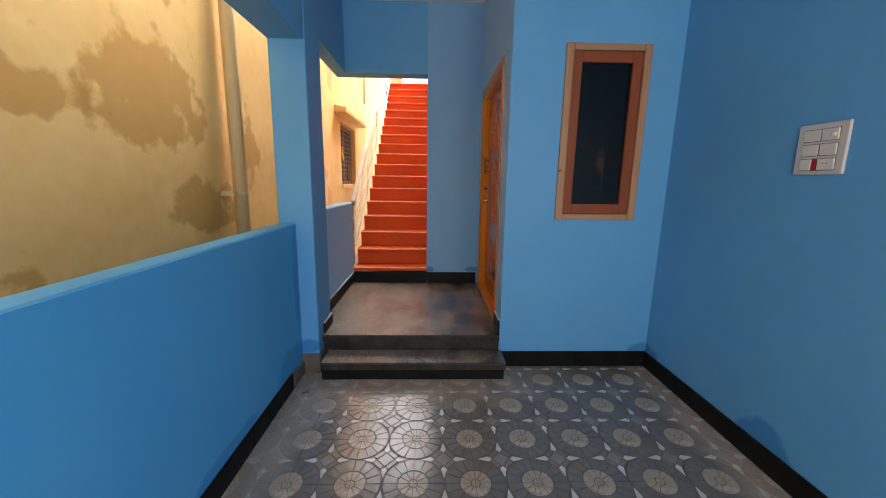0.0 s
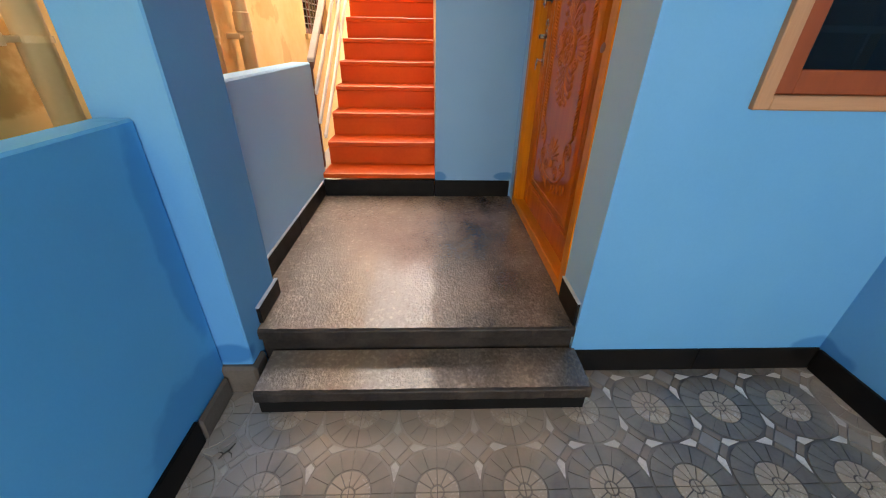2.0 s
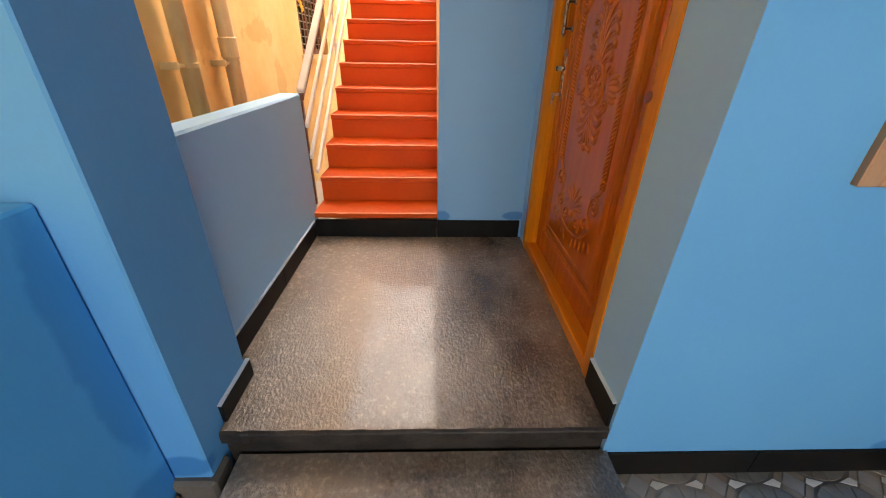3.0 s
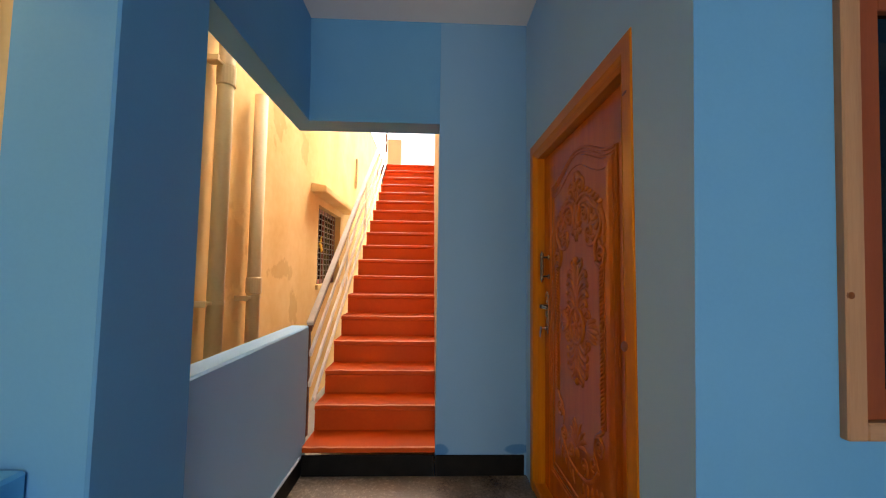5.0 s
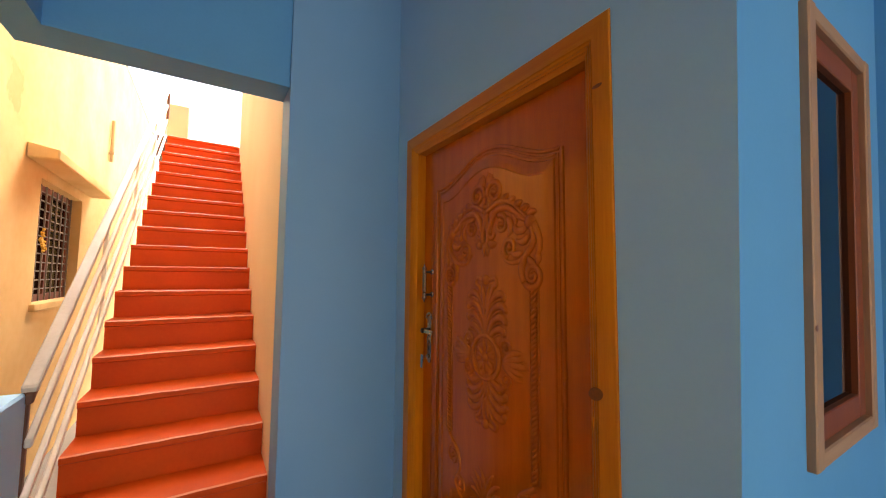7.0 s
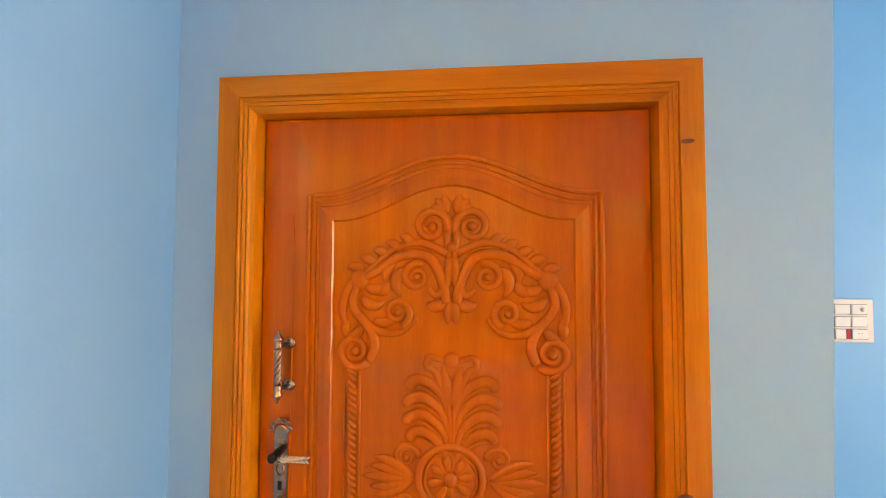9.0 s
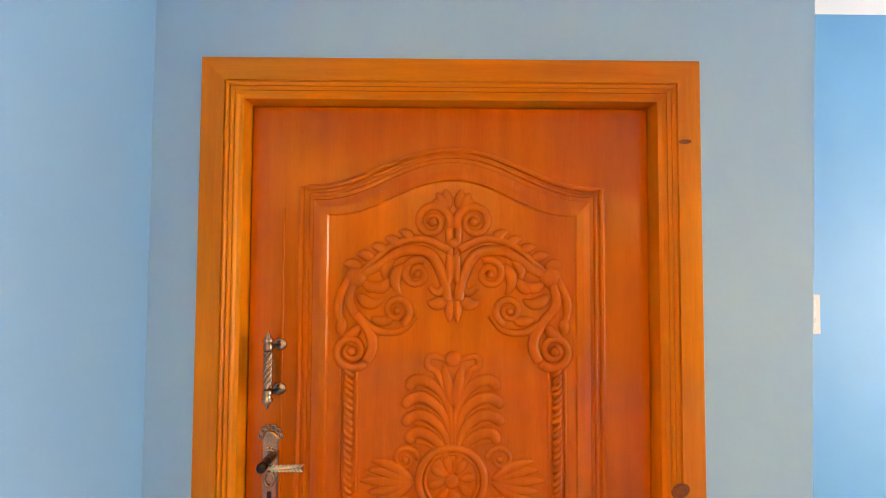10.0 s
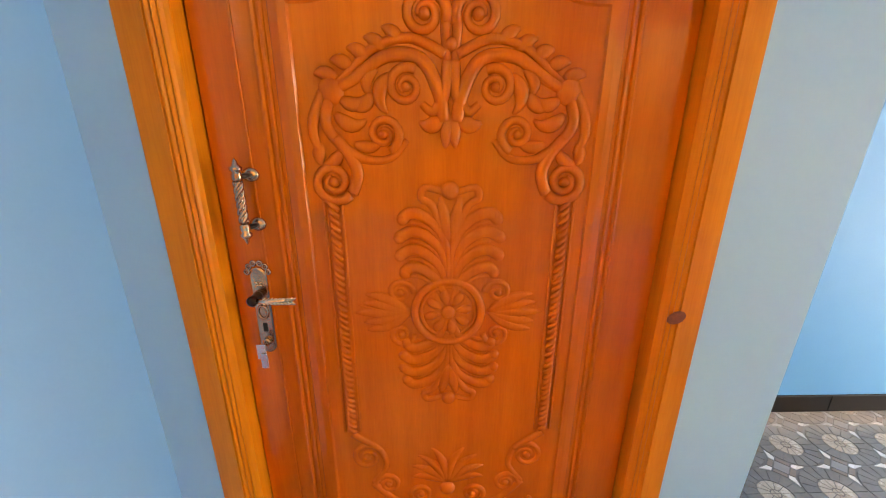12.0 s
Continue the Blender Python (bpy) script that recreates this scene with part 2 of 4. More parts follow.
GLASS = glass("tinted_pane", (0.10, 0.15, 0.15), 0.02)


# ---- mesh helpers ----
def box(bm, x0, x1, y0, y1, z0, z1, bev=0.0, seg=1):
    vs = [bm.verts.new((x, y, z)) for z in (z0, z1) for y in (y0, y1) for x in (x0, x1)]
    fs = [bm.faces.new([vs[i] for i in q]) for q in ((0, 2, 3, 1), (4, 5, 7, 6), (0, 1, 5, 4), (2, 6, 7, 3), (0, 4, 6, 2), (1, 3, 7, 5))]
    if bev:
        es = list({e for f in fs for e in f.edges})
        bmesh.ops.bevel(bm, geom=es, offset=bev, segments=seg, affect="EDGES", profile=0.5)
    return bm


def boxes(*rows, bev=0.0):
    bm = bmesh.new()
    for r in rows:
        box(bm, *r, bev=bev)
    return bm


def part(name, bm, material, parent=None, label="", smooth=False):
    """Links a bmesh as one mesh object, under a thing where one is given."""
    me = bpy.data.meshes.new(name)
    bm.normal_update()
    bm.to_mesh(me)
    bm.free()
    for m in (material if isinstance(material, (list, tuple)) else (material,)):
        me.materials.append(m)
    if smooth:
        me.shade_smooth()
    ob = new(name, me)
    ob.parent = parent
    if label:
        tagged(ob, label)
    return ob


def structure(name, bm, material, label, category="wall"):
    return tagged(part(name, bm, material), label, category, kind="structure")


def thing(name, m, label, category, group="", kind=""):
    ob = new(name)
    ob.matrix_world = m
    return tagged(ob, label, category, group, kind)


def tube(bm, pts, radii, sides=8, closed=False, flat=1.0, up=Vector((0, 1, 0))):
    """A round bar along pts; flat squeezes it along up."""
    pts = [Vector(p) for p in pts]
    n, rings = len(pts), []
    for i, p in enumerate(pts):
        a = pts[(i - 1) % n] if closed or i else p
        b = pts[(i + 1) % n] if closed or i < n - 1 else p
        d = (b - a).normalized()
        s = d.cross(up)
        s = s.normalized() if s.length > 1e-4 else Vector((1, 0, 0))
        w = s.cross(d).normalized()
        r = radii[i] if isinstance(radii, (list, tuple)) else radii
        rings.append([bm.verts.new(p + s * r * math.cos(t) + w * r * flat * math.sin(t)) for t in (2 * math.pi * k / sides for k in range(sides))])
    for i in range(n if closed else n - 1):
        A, B = rings[i], rings[(i + 1) % n]
        for k in range(sides):
            bm.faces.new((A[k], A[(k + 1) % sides], B[(k + 1) % sides], B[k]))
    if not closed:
        bm.faces.new(rings[0][::-1])
        bm.faces.new(rings[-1])
    return bm


def dome(bm, c, r, h, rings=4, sides=14, axis=-1):
    """A round boss on the plane y = c[1], rising by h along axis * y."""
    last = None
    for i in range(rings):
        t = math.pi / 2 * i / rings
        ring = [bm.verts.new((c[0] + r * math.cos(t) * math.cos(a), c[1] + axis * h * math.sin(t), c[2] + r * math.cos(t) * math.sin(a))) for a in (2 * math.pi * k / sides for k in range(sides))]
        if last:
            for k in range(sides):
                bm.faces.new((last[k], last[(k + 1) % sides], ring[(k + 1) % sides], ring[k]))
        last = ring
    top = bm.verts.new((c[0], c[1] + axis * h, c[2]))
    for k in range(sides):
        bm.faces.new((last[k], last[(k + 1) % sides], top))
    return bm


def leaning(bm, y_most):
    """The wall with the window stands a little out of plumb."""
    for v in bm.verts:
        if v.co.y < y_most:
            v.co.y += LEAN * v.co.z
    return bm


# ---- plan ----
RIGHT, FRONT_WALL, DOOR_WALL, BACK = 1.655, 2.40, 0.455, 4.01
LEAN = -0.03
LANDING, CEIL = 0.263, 3.375
PAR1, PAR2, PILLAR_IN, OUTER = -1.08, -1.045, -0.955, -1.205
STREET = -2.2
NEIGHBOUR, NEIGHBOUR_TOP = -1.78, 5.1
RISE, GOING, TREADS = 0.185, 0.2555, 18

structure("ground", boxes((-60, 60, -60, 60, -0.4, -0.15)), GROUND, "bare brown earth of the street and side passage", "ground")
structure("floor_slab", boxes((OUTER, RIGHT + 0.2, STREET, 2.6, -0.14, -0.006)), CEMENT, "dusty grey-brown cement bed under the porch tiles", "floor")
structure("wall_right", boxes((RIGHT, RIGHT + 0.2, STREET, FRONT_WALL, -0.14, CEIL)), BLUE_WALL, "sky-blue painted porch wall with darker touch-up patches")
# wall with the window
wx0, wx1, wz0, wz1 = 0.85, 1.40, 1.225, 2.395
structure("wall_window", leaning(boxes((DOOR_WALL + 0.2, wx0, FRONT_WALL, FRONT_WALL + 0.2, -0.14, CEIL), (wx1, 3.8, FRONT_WALL, FRONT_WALL + 0.2, -0.14, CEIL),
                               (wx0, wx1, FRONT_WALL, FRONT_WALL + 0.2, -0.14, wz0), (wx0, wx1, FRONT_WALL, FRONT_WALL + 0.2, wz1, CEIL)), 2.5), BLUE_WALL, "sky-blue painted wall around the narrow window")
dy0, dy1, dtop = 2.625, 3.890, 2.438
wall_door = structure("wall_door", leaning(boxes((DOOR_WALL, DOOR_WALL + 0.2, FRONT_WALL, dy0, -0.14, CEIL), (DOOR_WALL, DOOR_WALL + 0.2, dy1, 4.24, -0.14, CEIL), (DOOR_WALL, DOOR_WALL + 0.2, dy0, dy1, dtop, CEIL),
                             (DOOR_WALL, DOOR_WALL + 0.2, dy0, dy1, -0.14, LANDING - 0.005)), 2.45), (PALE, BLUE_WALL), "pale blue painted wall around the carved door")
# street-facing end keeps the porch blue, all other faces the paler mix
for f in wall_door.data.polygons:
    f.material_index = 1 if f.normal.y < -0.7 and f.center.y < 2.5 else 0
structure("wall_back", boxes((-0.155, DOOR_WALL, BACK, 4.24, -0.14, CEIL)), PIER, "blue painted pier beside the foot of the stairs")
structure("lintel", boxes((-1.07, -0.155, BACK + 0.031, 4.24, 2.65, CEIL)), BLUE, "blue painted lintel over the stair opening", "lintel")
bm = bmesh.new()
cove = [(BACK + 0.015 + 0.015 * math.cos(math.pi * k / 12), 2.96 + 0.35 * k / 12) for k in range(13)] + [(BACK, CEIL), (BACK + 0.030, CEIL)]
ends = [[bm.verts.new((x, y, z)) for y, z in cove] for x in (-1.07, -0.155)]
for k in range(15):
    bm.faces.new((ends[0][k], ends[0][(k + 1) % 15], ends[1][(k + 1) % 15], ends[1][k]))
bm.faces.new(ends[0][::-1]), bm.faces.new(ends[1])
bmesh.ops.recalc_face_normals(bm, faces=bm.faces[:])
structure("trim_lintel", bm, BLUE, "softly rounded blue plaster band over the lintel", "trim")
structure("pillar", boxes((OUTER, PILLAR_IN, 2.31, 2.66, -0.14, CEIL), bev=0.006), BLUE_WALL, "square blue painted concrete pillar between the parapets", "pillar")
structure("beam_porch", boxes((OUTER, PILLAR_IN - 0.004, STREET, 2.31, 2.40, CEIL), bev=0.005), BLUE, "blue painted edge beam over the porch parapet", "beam")
structure("beam_landing", boxes((OUTER + 0.004, -1.07, 2.66, 4.24, 2.65, CEIL)), BLUE, "blue painted edge beam over the landing parapet", "beam")
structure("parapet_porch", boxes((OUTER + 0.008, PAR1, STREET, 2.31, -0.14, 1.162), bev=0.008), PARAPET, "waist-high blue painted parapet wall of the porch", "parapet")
structure("parapet_landing", boxes((OUTER + 0.03, PAR2, 2.66, 4.13, -0.14, 1.22), bev=0.010), LIFTED_BLUE, "waist-high blue painted parapet wall of the landing", "parapet")
structure("ceiling", boxes((OUTER, 3.8, STREET, 4.01, CEIL, CEIL + 0.14), (DOOR_WALL, 3.8, 4.01, 6.2, CEIL, CEIL + 0.14)), WHITE, "plain white painted ceiling slab", "ceiling")
structure("beam_street", boxes((PILLAR_IN, RIGHT, STREET, STREET + 0.2, 2.7, CEIL)), BLUE, "blue painted beam over the open street side of the porch", "beam")
# unlit room behind window and door
structure("room_walls", boxes((3.6, 3.8, 2.64, 6.2, 0, CEIL), (0.655, 3.6, 6.0, 6.2, 0, CEIL), (0.06, 0.655, 4.25, 6.2, 0, CEIL)), ROOM, "dim pale plaster walls of the unlit room")
structure("room_floor", boxes((0.655, 3.6, 2.64, 6.0, 0.1, 0.26)), CEMENT, "bare cement floor of the unlit room", "floor")
# house wall beside the stairs
structure("wall_stair", boxes((-0.155, 0.05, 4.24, 8.36, -0.14, 6.2), bev=0.012), CREAM, "cream limewashed house wall beside the red stairs")
structure("terrace", boxes((-1.15, 3.8, 8.40, 12.0, 3.30, 3.585), (0.06, 3.8, 6.21, 8.40, 3.30, 3.585)), CEMENT, "cement terrace slab at the head of the stairs", "terrace")
structure("terrace_parapet", boxes((-1.16, -0.86, 9.5, 9.8, 3.2, 4.47), bev=0.01), CREAM, "low cream parapet wall on the terrace", "parapet")

# neighbour's wall with its window
ny0, ny1, nz0, nz1 = 6.76, 8.05, 1.40, 2.53
house = thing("neighbour_house", pose(NEIGHBOUR, 3, -0.15), "neighbour's yellow limewashed house with damp brown stains", "house")


def at_house(bm):
    bmesh.ops.translate(bm, verts=bm.verts[:], vec=(-NEIGHBOUR, -3, 0.15))
    return bm


part("wall", at_house(boxes((NEIGHBOUR - 0.22, NEIGHBOUR, -8, ny0, -0.15, NEIGHBOUR_TOP), (NEIGHBOUR - 0.22, NEIGHBOUR, ny1, 14, -0.15, NEIGHBOUR_TOP), (NEIGHBOUR - 0.22, NEIGHBOUR, ny0, ny1, -0.15, nz0), (NEIGHBOUR - 0.22, NEIGHBOUR, ny0, ny1, nz1, NEIGHBOUR_TOP))), YELLOW, house, "yellow limewash with damp stains")
for r in ((-6.2, -6.0, -8, 14), (-6.0, NEIGHBOUR - 0.22, -8, -7.8), (-6.0, NEIGHBOUR - 0.22, 13.8, 14)):
    part("wall", at_house(boxes((*r, -0.15, NEIGHBOUR_TOP))), YELLOW, house)
part("roof", at_house(boxes((-6.2, NEIGHBOUR - 0.01, -8, 14, NEIGHBOUR_TOP + 0.002, NEIGHBOUR_TOP + 0.1))), CEMENT, house, "flat cement roof")
bm = bmesh.new()
box(bm, NEIGHBOUR - 0.002, NEIGHBOUR + 0.20, 6.38, 8.4, 2.63, 2.76, bev=0.012)
for v in bm.verts:
    if v.co.x > NEIGHBOUR + 0.1 and v.co.z > 2.7:
        v.co.z -= 0.035
part("sunshade", at_house(bm), YELLOW, house, "projecting concrete sunshade over the window")
part("window_sill", at_house(boxes((NEIGHBOUR - 0.1, NEIGHBOUR + 0.04, ny0 - 0.06, ny1 + 0.06, nz0 - 0.06, nz0 + 0.004), bev=0.006)), YELLOW, house)
win = part("window", at_house(boxes((NEIGHBOUR - 0.16, NEIGHBOUR - 0.10, ny0, ny0 + 0.07, nz0, nz1), (NEIGHBOUR - 0.16, NEIGHBOUR - 0.10, ny1 - 0.07, ny1, nz0, nz1), (NEIGHBOUR - 0.16, NEIGHBOUR - 0.10, ny0 + 0.07, ny1 - 0.07, nz0, nz0 + 0.07), (NEIGHBOUR - 0.16, NEIGHBOUR - 0.10, ny0 + 0.07, ny1 - 0.07, nz1 - 0.07, nz1),
                                     (NEIGHBOUR - 0.16, NEIGHBOUR - 0.10, 7.38, 7.44, nz0 + 0.07, nz1 - 0.07))), SASH, house, "brown painted window frame")
for i in range(12):
    z = nz0 + 0.12 + i * 0.085
    part("grille_bar", at_house(boxes((NEIGHBOUR - 0.092, NEIGHBOUR - 0.080, ny0 + 0.02, ny1 - 0.02, z, z + 0.012))), GRILLE, win, "thin pale grille bar" if i == 0 else "")
for i in range(8):
    y = ny0 + 0.1 + i * 0.155
    part("grille_bar", at_house(boxes((NEIGHBOUR - 0.078, NEIGHBOUR - 0.066, y, y + 0.012, nz0 + 0.01, nz1 - 0.01))), GRILLE, win)
part("pane", at_house(boxes((NEIGHBOUR - 0.14, NEIGHBOUR - 0.135, ny0 + 0.07, ny1 - 0.07, nz0 + 0.07, nz1 - 0.07))), GLASS, win)
bm = bmesh.new()
for i in range(26):
    dome(bm, (random.gauss(0, 0.035), 0, random.gauss(0, 0.045)), 0.018, 0.02, 2, 6)
bmesh.ops.rotate(bm, verts=bm.verts[:], matrix=Matrix.Rotation(radians(90), 3, "Z"))
flower = tagged(part("hanging_flowers", bm, PETAL), "small bunch of yellow flowers tied to the window grille", "flowers")
flower.matrix_world = pose(NEIGHBOUR - 0.064, 7.12, 1.98)


def downpipe(y, z0, z1, clamps, sockets):
    p = thing("drain_pipe", pose(NEIGHBOUR + 0.085, y, z0), "cream plastic drain pipe clamped to the yellow wall", "pipe", "drain pipes on the yellow wall")
    part("pipe", tube(bmesh.new(), [(0, 0, 0), (0, 0, z1 - z0)], 0.055, 20), PVC, p, smooth=False)
    for z in sockets:
        part("socket", tube(bmesh.new(), [(0, 0, z - z0 - 0.07), (0, 0, z - z0 - 0.062), (0, 0, z - z0 + 0.062), (0, 0, z - z0 + 0.07)], [0.056, 0.064, 0.064, 0.056], 20), PVC, p)
    for z in clamps:
        bm = tube(bmesh.new(), [(0, 0, z - z0 - 0.012), (0, 0, z - z0 + 0.012)], 0.062, 20)
        box(bm, -0.088, 0.01, -0.13, -0.055, z - z0 - 0.01, z - z0 + 0.012, bev=0.003)
        box(bm, -0.086, 0.02, -0.15, -0.128, z - z0 - 0.02, z - z0 + 0.022, bev=0.003)
        part("clamp", bm, PVC, p)
    for ob in p.children:
        if ob.name.startswith("pipe"):
            ob.data.shade_smooth()
    return p


downpipe(2.79, -0.15, NEIGHBOUR_TOP - 0.05, (1.355, 3.6), (0.5,))
downpipe(4.12, -0.15, NEIGHBOUR_TOP - 0.05, (1.37, 3.05), (2.98,))
downpipe(4.69, -0.15, 3.11, (1.37,), (1.47, 0.85))
spout = thing("vent_pipe", pose(NEIGHBOUR + 0.03, 9.2, 3.3), "short thin cream vent pipe on the yellow wall", "pipe")
part("pipe", tube(bmesh.new(), [(0, 0, 0), (0, 0, 0.62)], 0.022, 10), PVC, spout)
part("clamp", boxes((-0.031, 0.03, -0.03, 0.03, 0.12, 0.145)), PVC, spout)


# ---- landing and its two steps ----
def worn_slab(bm, x0, x1, y0, y1, z0, z1, seed):
    """A stone slab whose front arris is slightly uneven."""
    rnd = random.Random(seed)
    n = 56
    rows = []
    for i in range(n + 1):
        x = x0 + (x1 - x0) * i / n
        w = rnd.uniform(-0.0022, 0.0016)
        d = rnd.uniform(0, 0.003)
        rows.append([bm.verts.new(p) for p in ((x, y1, z1), (x, y0 + 0.012 + w, z1), (x, y0 + 0.003 + w, z1 - 0.004 - d), (x, y0 + w, z1 - 0.012), (x, y0 + w, z0), (x, y1, z0))])
    for a, b in zip(rows, rows[1:]):
        for k in range(6):
            bm.faces.new((a[k], a[(k + 1) % 6], b[(k + 1) % 6], b[k])).material_index = 1 if k in (1, 2, 3) else 0
    bm.faces.new(rows[0][::-1])
    bm.faces.new(rows[-1])
    return bm


step = thing("front_step", pose(0, 0, 0), "low worn dark stone step in front of the landing", "step")
part("riser", boxes((-0.905, 0.460, 2.185, 2.40, -0.004, 0.095)), GRANITE, step)
part("slab", worn_slab(bmesh.new(), -0.905, 0.468, 2.165, 2.40, 0.086, 0.140, 3), (STONE, EDGE), step)
landing = tagged(thing("landing", pose(0, 0, 0), "worn dark stone landing with beige scuffs and painted reflections before the door", "landing"), kind="structure")
part("base", boxes((PAR2, -0.957, 2.66, BACK, -0.004, 0.21), (-0.948, DOOR_WALL - 0.002, 2.415, BACK, -0.004, 0.21)), EDGE, landing)
part("slab", worn_slab(bmesh.new(), -0.950, DOOR_WALL - 0.001, 2.393, 3.3398, 0.212, LANDING, 5), (STONE, EDGE), landing)
part("slab", boxes((PAR2 + 0.001, DOOR_WALL - 0.001, 3.3402, BACK - 0.001, 0.212, LANDING), (PAR2 + 0.001, -0.952, 2.662, 3.3398, 0.212, LANDING)), STONE, landing)


def skirt(name, x0, x1, y0, y1, z0, z1, caulk=False, lab="black polished stone skirting with a pale top edge"):
    """Skirting in lengths with fine joints."""
    s = tagged(thing(name, pose(0, 0, 0), lab, "skirting"), kind="structure")
    along_y = y1 - y0 > x1 - x0
    a0, a1 = (y0, y1) if along_y else (x0, x1)
    n = max(1, round((a1 - a0) / 0.6))
    for i in range(n):
        p, q = a0 + (a1 - a0) * i / n + 0.001, a0 + (a1 - a0) * (i + 1) / n - 0.001
        part("skirting_stone", boxes((x0, x1, p, q, z0, z1) if along_y else (p, q, y0, y1, z0, z1), bev=0.003), GRANITE, s)
    if caulk:
        part("caulk_line", boxes((x0, x1 - 0.002 if along_y and x1 > x0 else x1, y0, y1, z1, z1 + 0.006)), CAULK, s, "pale caulk line")
    return s


skirt("baseboard_right", RIGHT - 0.014, RIGHT + 0.002, STREET, FRONT_WALL - 0.015, 0.001, 0.128)
skirt("baseboard_window", 0.472, RIGHT - 0.001, FRONT_WALL - 0.013, FRONT_WALL + 0.002, 0.001, 0.130)
skirt("baseboard_parapet", PAR1 - 0.002, PAR1 + 0.014, STREET, 2.06, 0.001, 0.118)
skirt("baseboard_pillar", PILLAR_IN - 0.002, PILLAR_IN + 0.016, 2.44, 2.675, LANDING, 0.345, True)
skirt("baseboard_landing", PAR2 - 0.002, PAR2 + 0.014, 2.68, BACK, LANDING, 0.375, True)
skirt("baseboard_stair", PAR2 + 0.015, -0.160, BACK - 0.013, BACK + 0.002, LANDING, 0.397)
skirt("baseboard_back", -0.156, DOOR_WALL - 0.016, BACK - 0.013, BACK + 0.002, LANDING, 0.395)
skirt("baseboard_door", DOOR_WALL - 0.014, DOOR_WALL + 0.002, FRONT_WALL + 0.004, dy0 - 0.002, LANDING, 0.385, True)
structure("pillar_plinth", boxes((OUTER + 0.01, PILLAR_IN + 0.018, 2.285, 2.40, -0.004, 0.15), (PAR1 - 0.002, PAR1 + 0.02, 2.06, 2.285, -0.004, 0.11), bev=0.012), CEMENT, "rough brown cement plinth at the foot of the pillar", "plinth")

# ---- stairs ----
stairs = thing("staircase", pose(-1.03, BACK, 0), "straight flight of glossy orange-red painted concrete steps", "stairs")
for i in range(TREADS):
    y, z = GOING * i, 0.445 + RISE * i
    bm = bmesh.new()
    x1 = 0.873
    n = 14
    rnd = random.Random(40 + i)
    rows = []
    for k in range(n + 1):
        x = x1 * k / n
        w, d = rnd.uniform(-0.003, 0.003), rnd.uniform(-0.002, 0.002)
        rows.append([bm.verts.new(p) for p in ((x, y + GOING + 0.02, z - 0.001), (x, y + 0.010 + w, z + d), (x, y + 0.001 + w, z - 0.006 + d), (x, y + w, z - 0.034), (x, y + 0.012, z - 0.042), (x, y + 0.014, z - RISE - (0.03 if i else -0.147)), (x, y + GOING + 0.02, z - RISE - (0.03 if i else -0.147)))])
    for a, b in zip(rows, rows[1:]):
        for k in range(7):
            bm.faces.new((a[k], b[k], b[(k + 1) % 7], a[(k + 1) % 7]))
    bm.faces.new(rows[0])
    bm.faces.new(rows[-1][::-1])
    bmesh.ops.recalc_face_normals(bm, faces=bm.faces[:])
    bm.normal_update()
    # the front arris takes the painted highlight colour
    for f in bm.faces:
        if f.calc_center_median().y < y + 0.009 and z - 0.006 < f.calc_center_median().z < z + 0.004:
            f.material_index = 1
    part("step", bm, (ORANGE, NOSE), stairs)
bm = bmesh.new()
prof = [(0.05, -0.1), (GOING * 17, 0.445 + RISE * 16 - 0.16), (GOING * 17, 0.445 + RISE * 16 - 0.4), (0.8, -0.1)]
a = [bm.verts.new((0.0, y, z)) for y, z in prof]
b = [bm.verts.new((0.87, y, z)) for y, z in prof]
bm.faces.new(a), bm.faces.new(b[::-1])
for k in range(4):
    bm.faces.new((a[k], b[k], b[(k + 1) % 4], a[(k + 1) % 4]))
bmesh.ops.recalc_face_normals(bm, faces=bm.faces[:])
part("waist_slab", bm, CREAM, stairs)

# railing on the open side
railing = thing("stair_railing", pose(-1.035, BACK, 0), "white painted steel stair railing with a grey handrail", "railing")
PITCH = RISE / GOING


def rail(name, y0, y1, above, w, h, material, label=""):
    bm = bmesh.new()
    box(bm, -w / 2, w / 2, y0, y1, 0, h, bev=min(w, h) * 0.22)
    for v in bm.verts:
        v.co.z += 0.445 + above + PITCH * v.co.y
    return part(name, bm, material, railing, label)


rail("handrail", 0.10, 4.18, 0.70, 0.050, 0.028, HAND, "grey handrail")
rail("handrail_core", 0.10, 4.18, 0.655, 0.026, 0.044, RAIL_DARK, "brown primed bar under the handrail")
for above in (0.46, 0.25, 0.045):
    rail("rail", 0.23 if above < 0.1 else 0.13, 4.16, above, 0.024, 0.034, RAIL)
for i in (1, 5, 9, 13, 17):
    y = GOING * i + (0.05 if i != 1 else -0.09)
    z0 = 0.445 + RISE * i if i != 1 else 0.447
    part("post", boxes((-0.036, -0.013, y - 0.013, y + 0.013, z0, 0.445 + PITCH * y + 0.67), bev=0.003), RAIL if i != 1 else RAIL_DARK, railing)
part("end_bend", tube(bmesh.new(), [(0, 4.18, 0.445 + 0.71 + PITCH * 4.18), (0, 4.24, 0.445 + 0.70 + PITCH * 4.18), (0, 4.27, 0.445 + 0.60 + PITCH * 4.18), (0, 4.27, 0.445 + 0.32 + PITCH * 4.18)], 0.016, 8, up=Vector((1, 0, 0))), RAIL_DARK, railing)

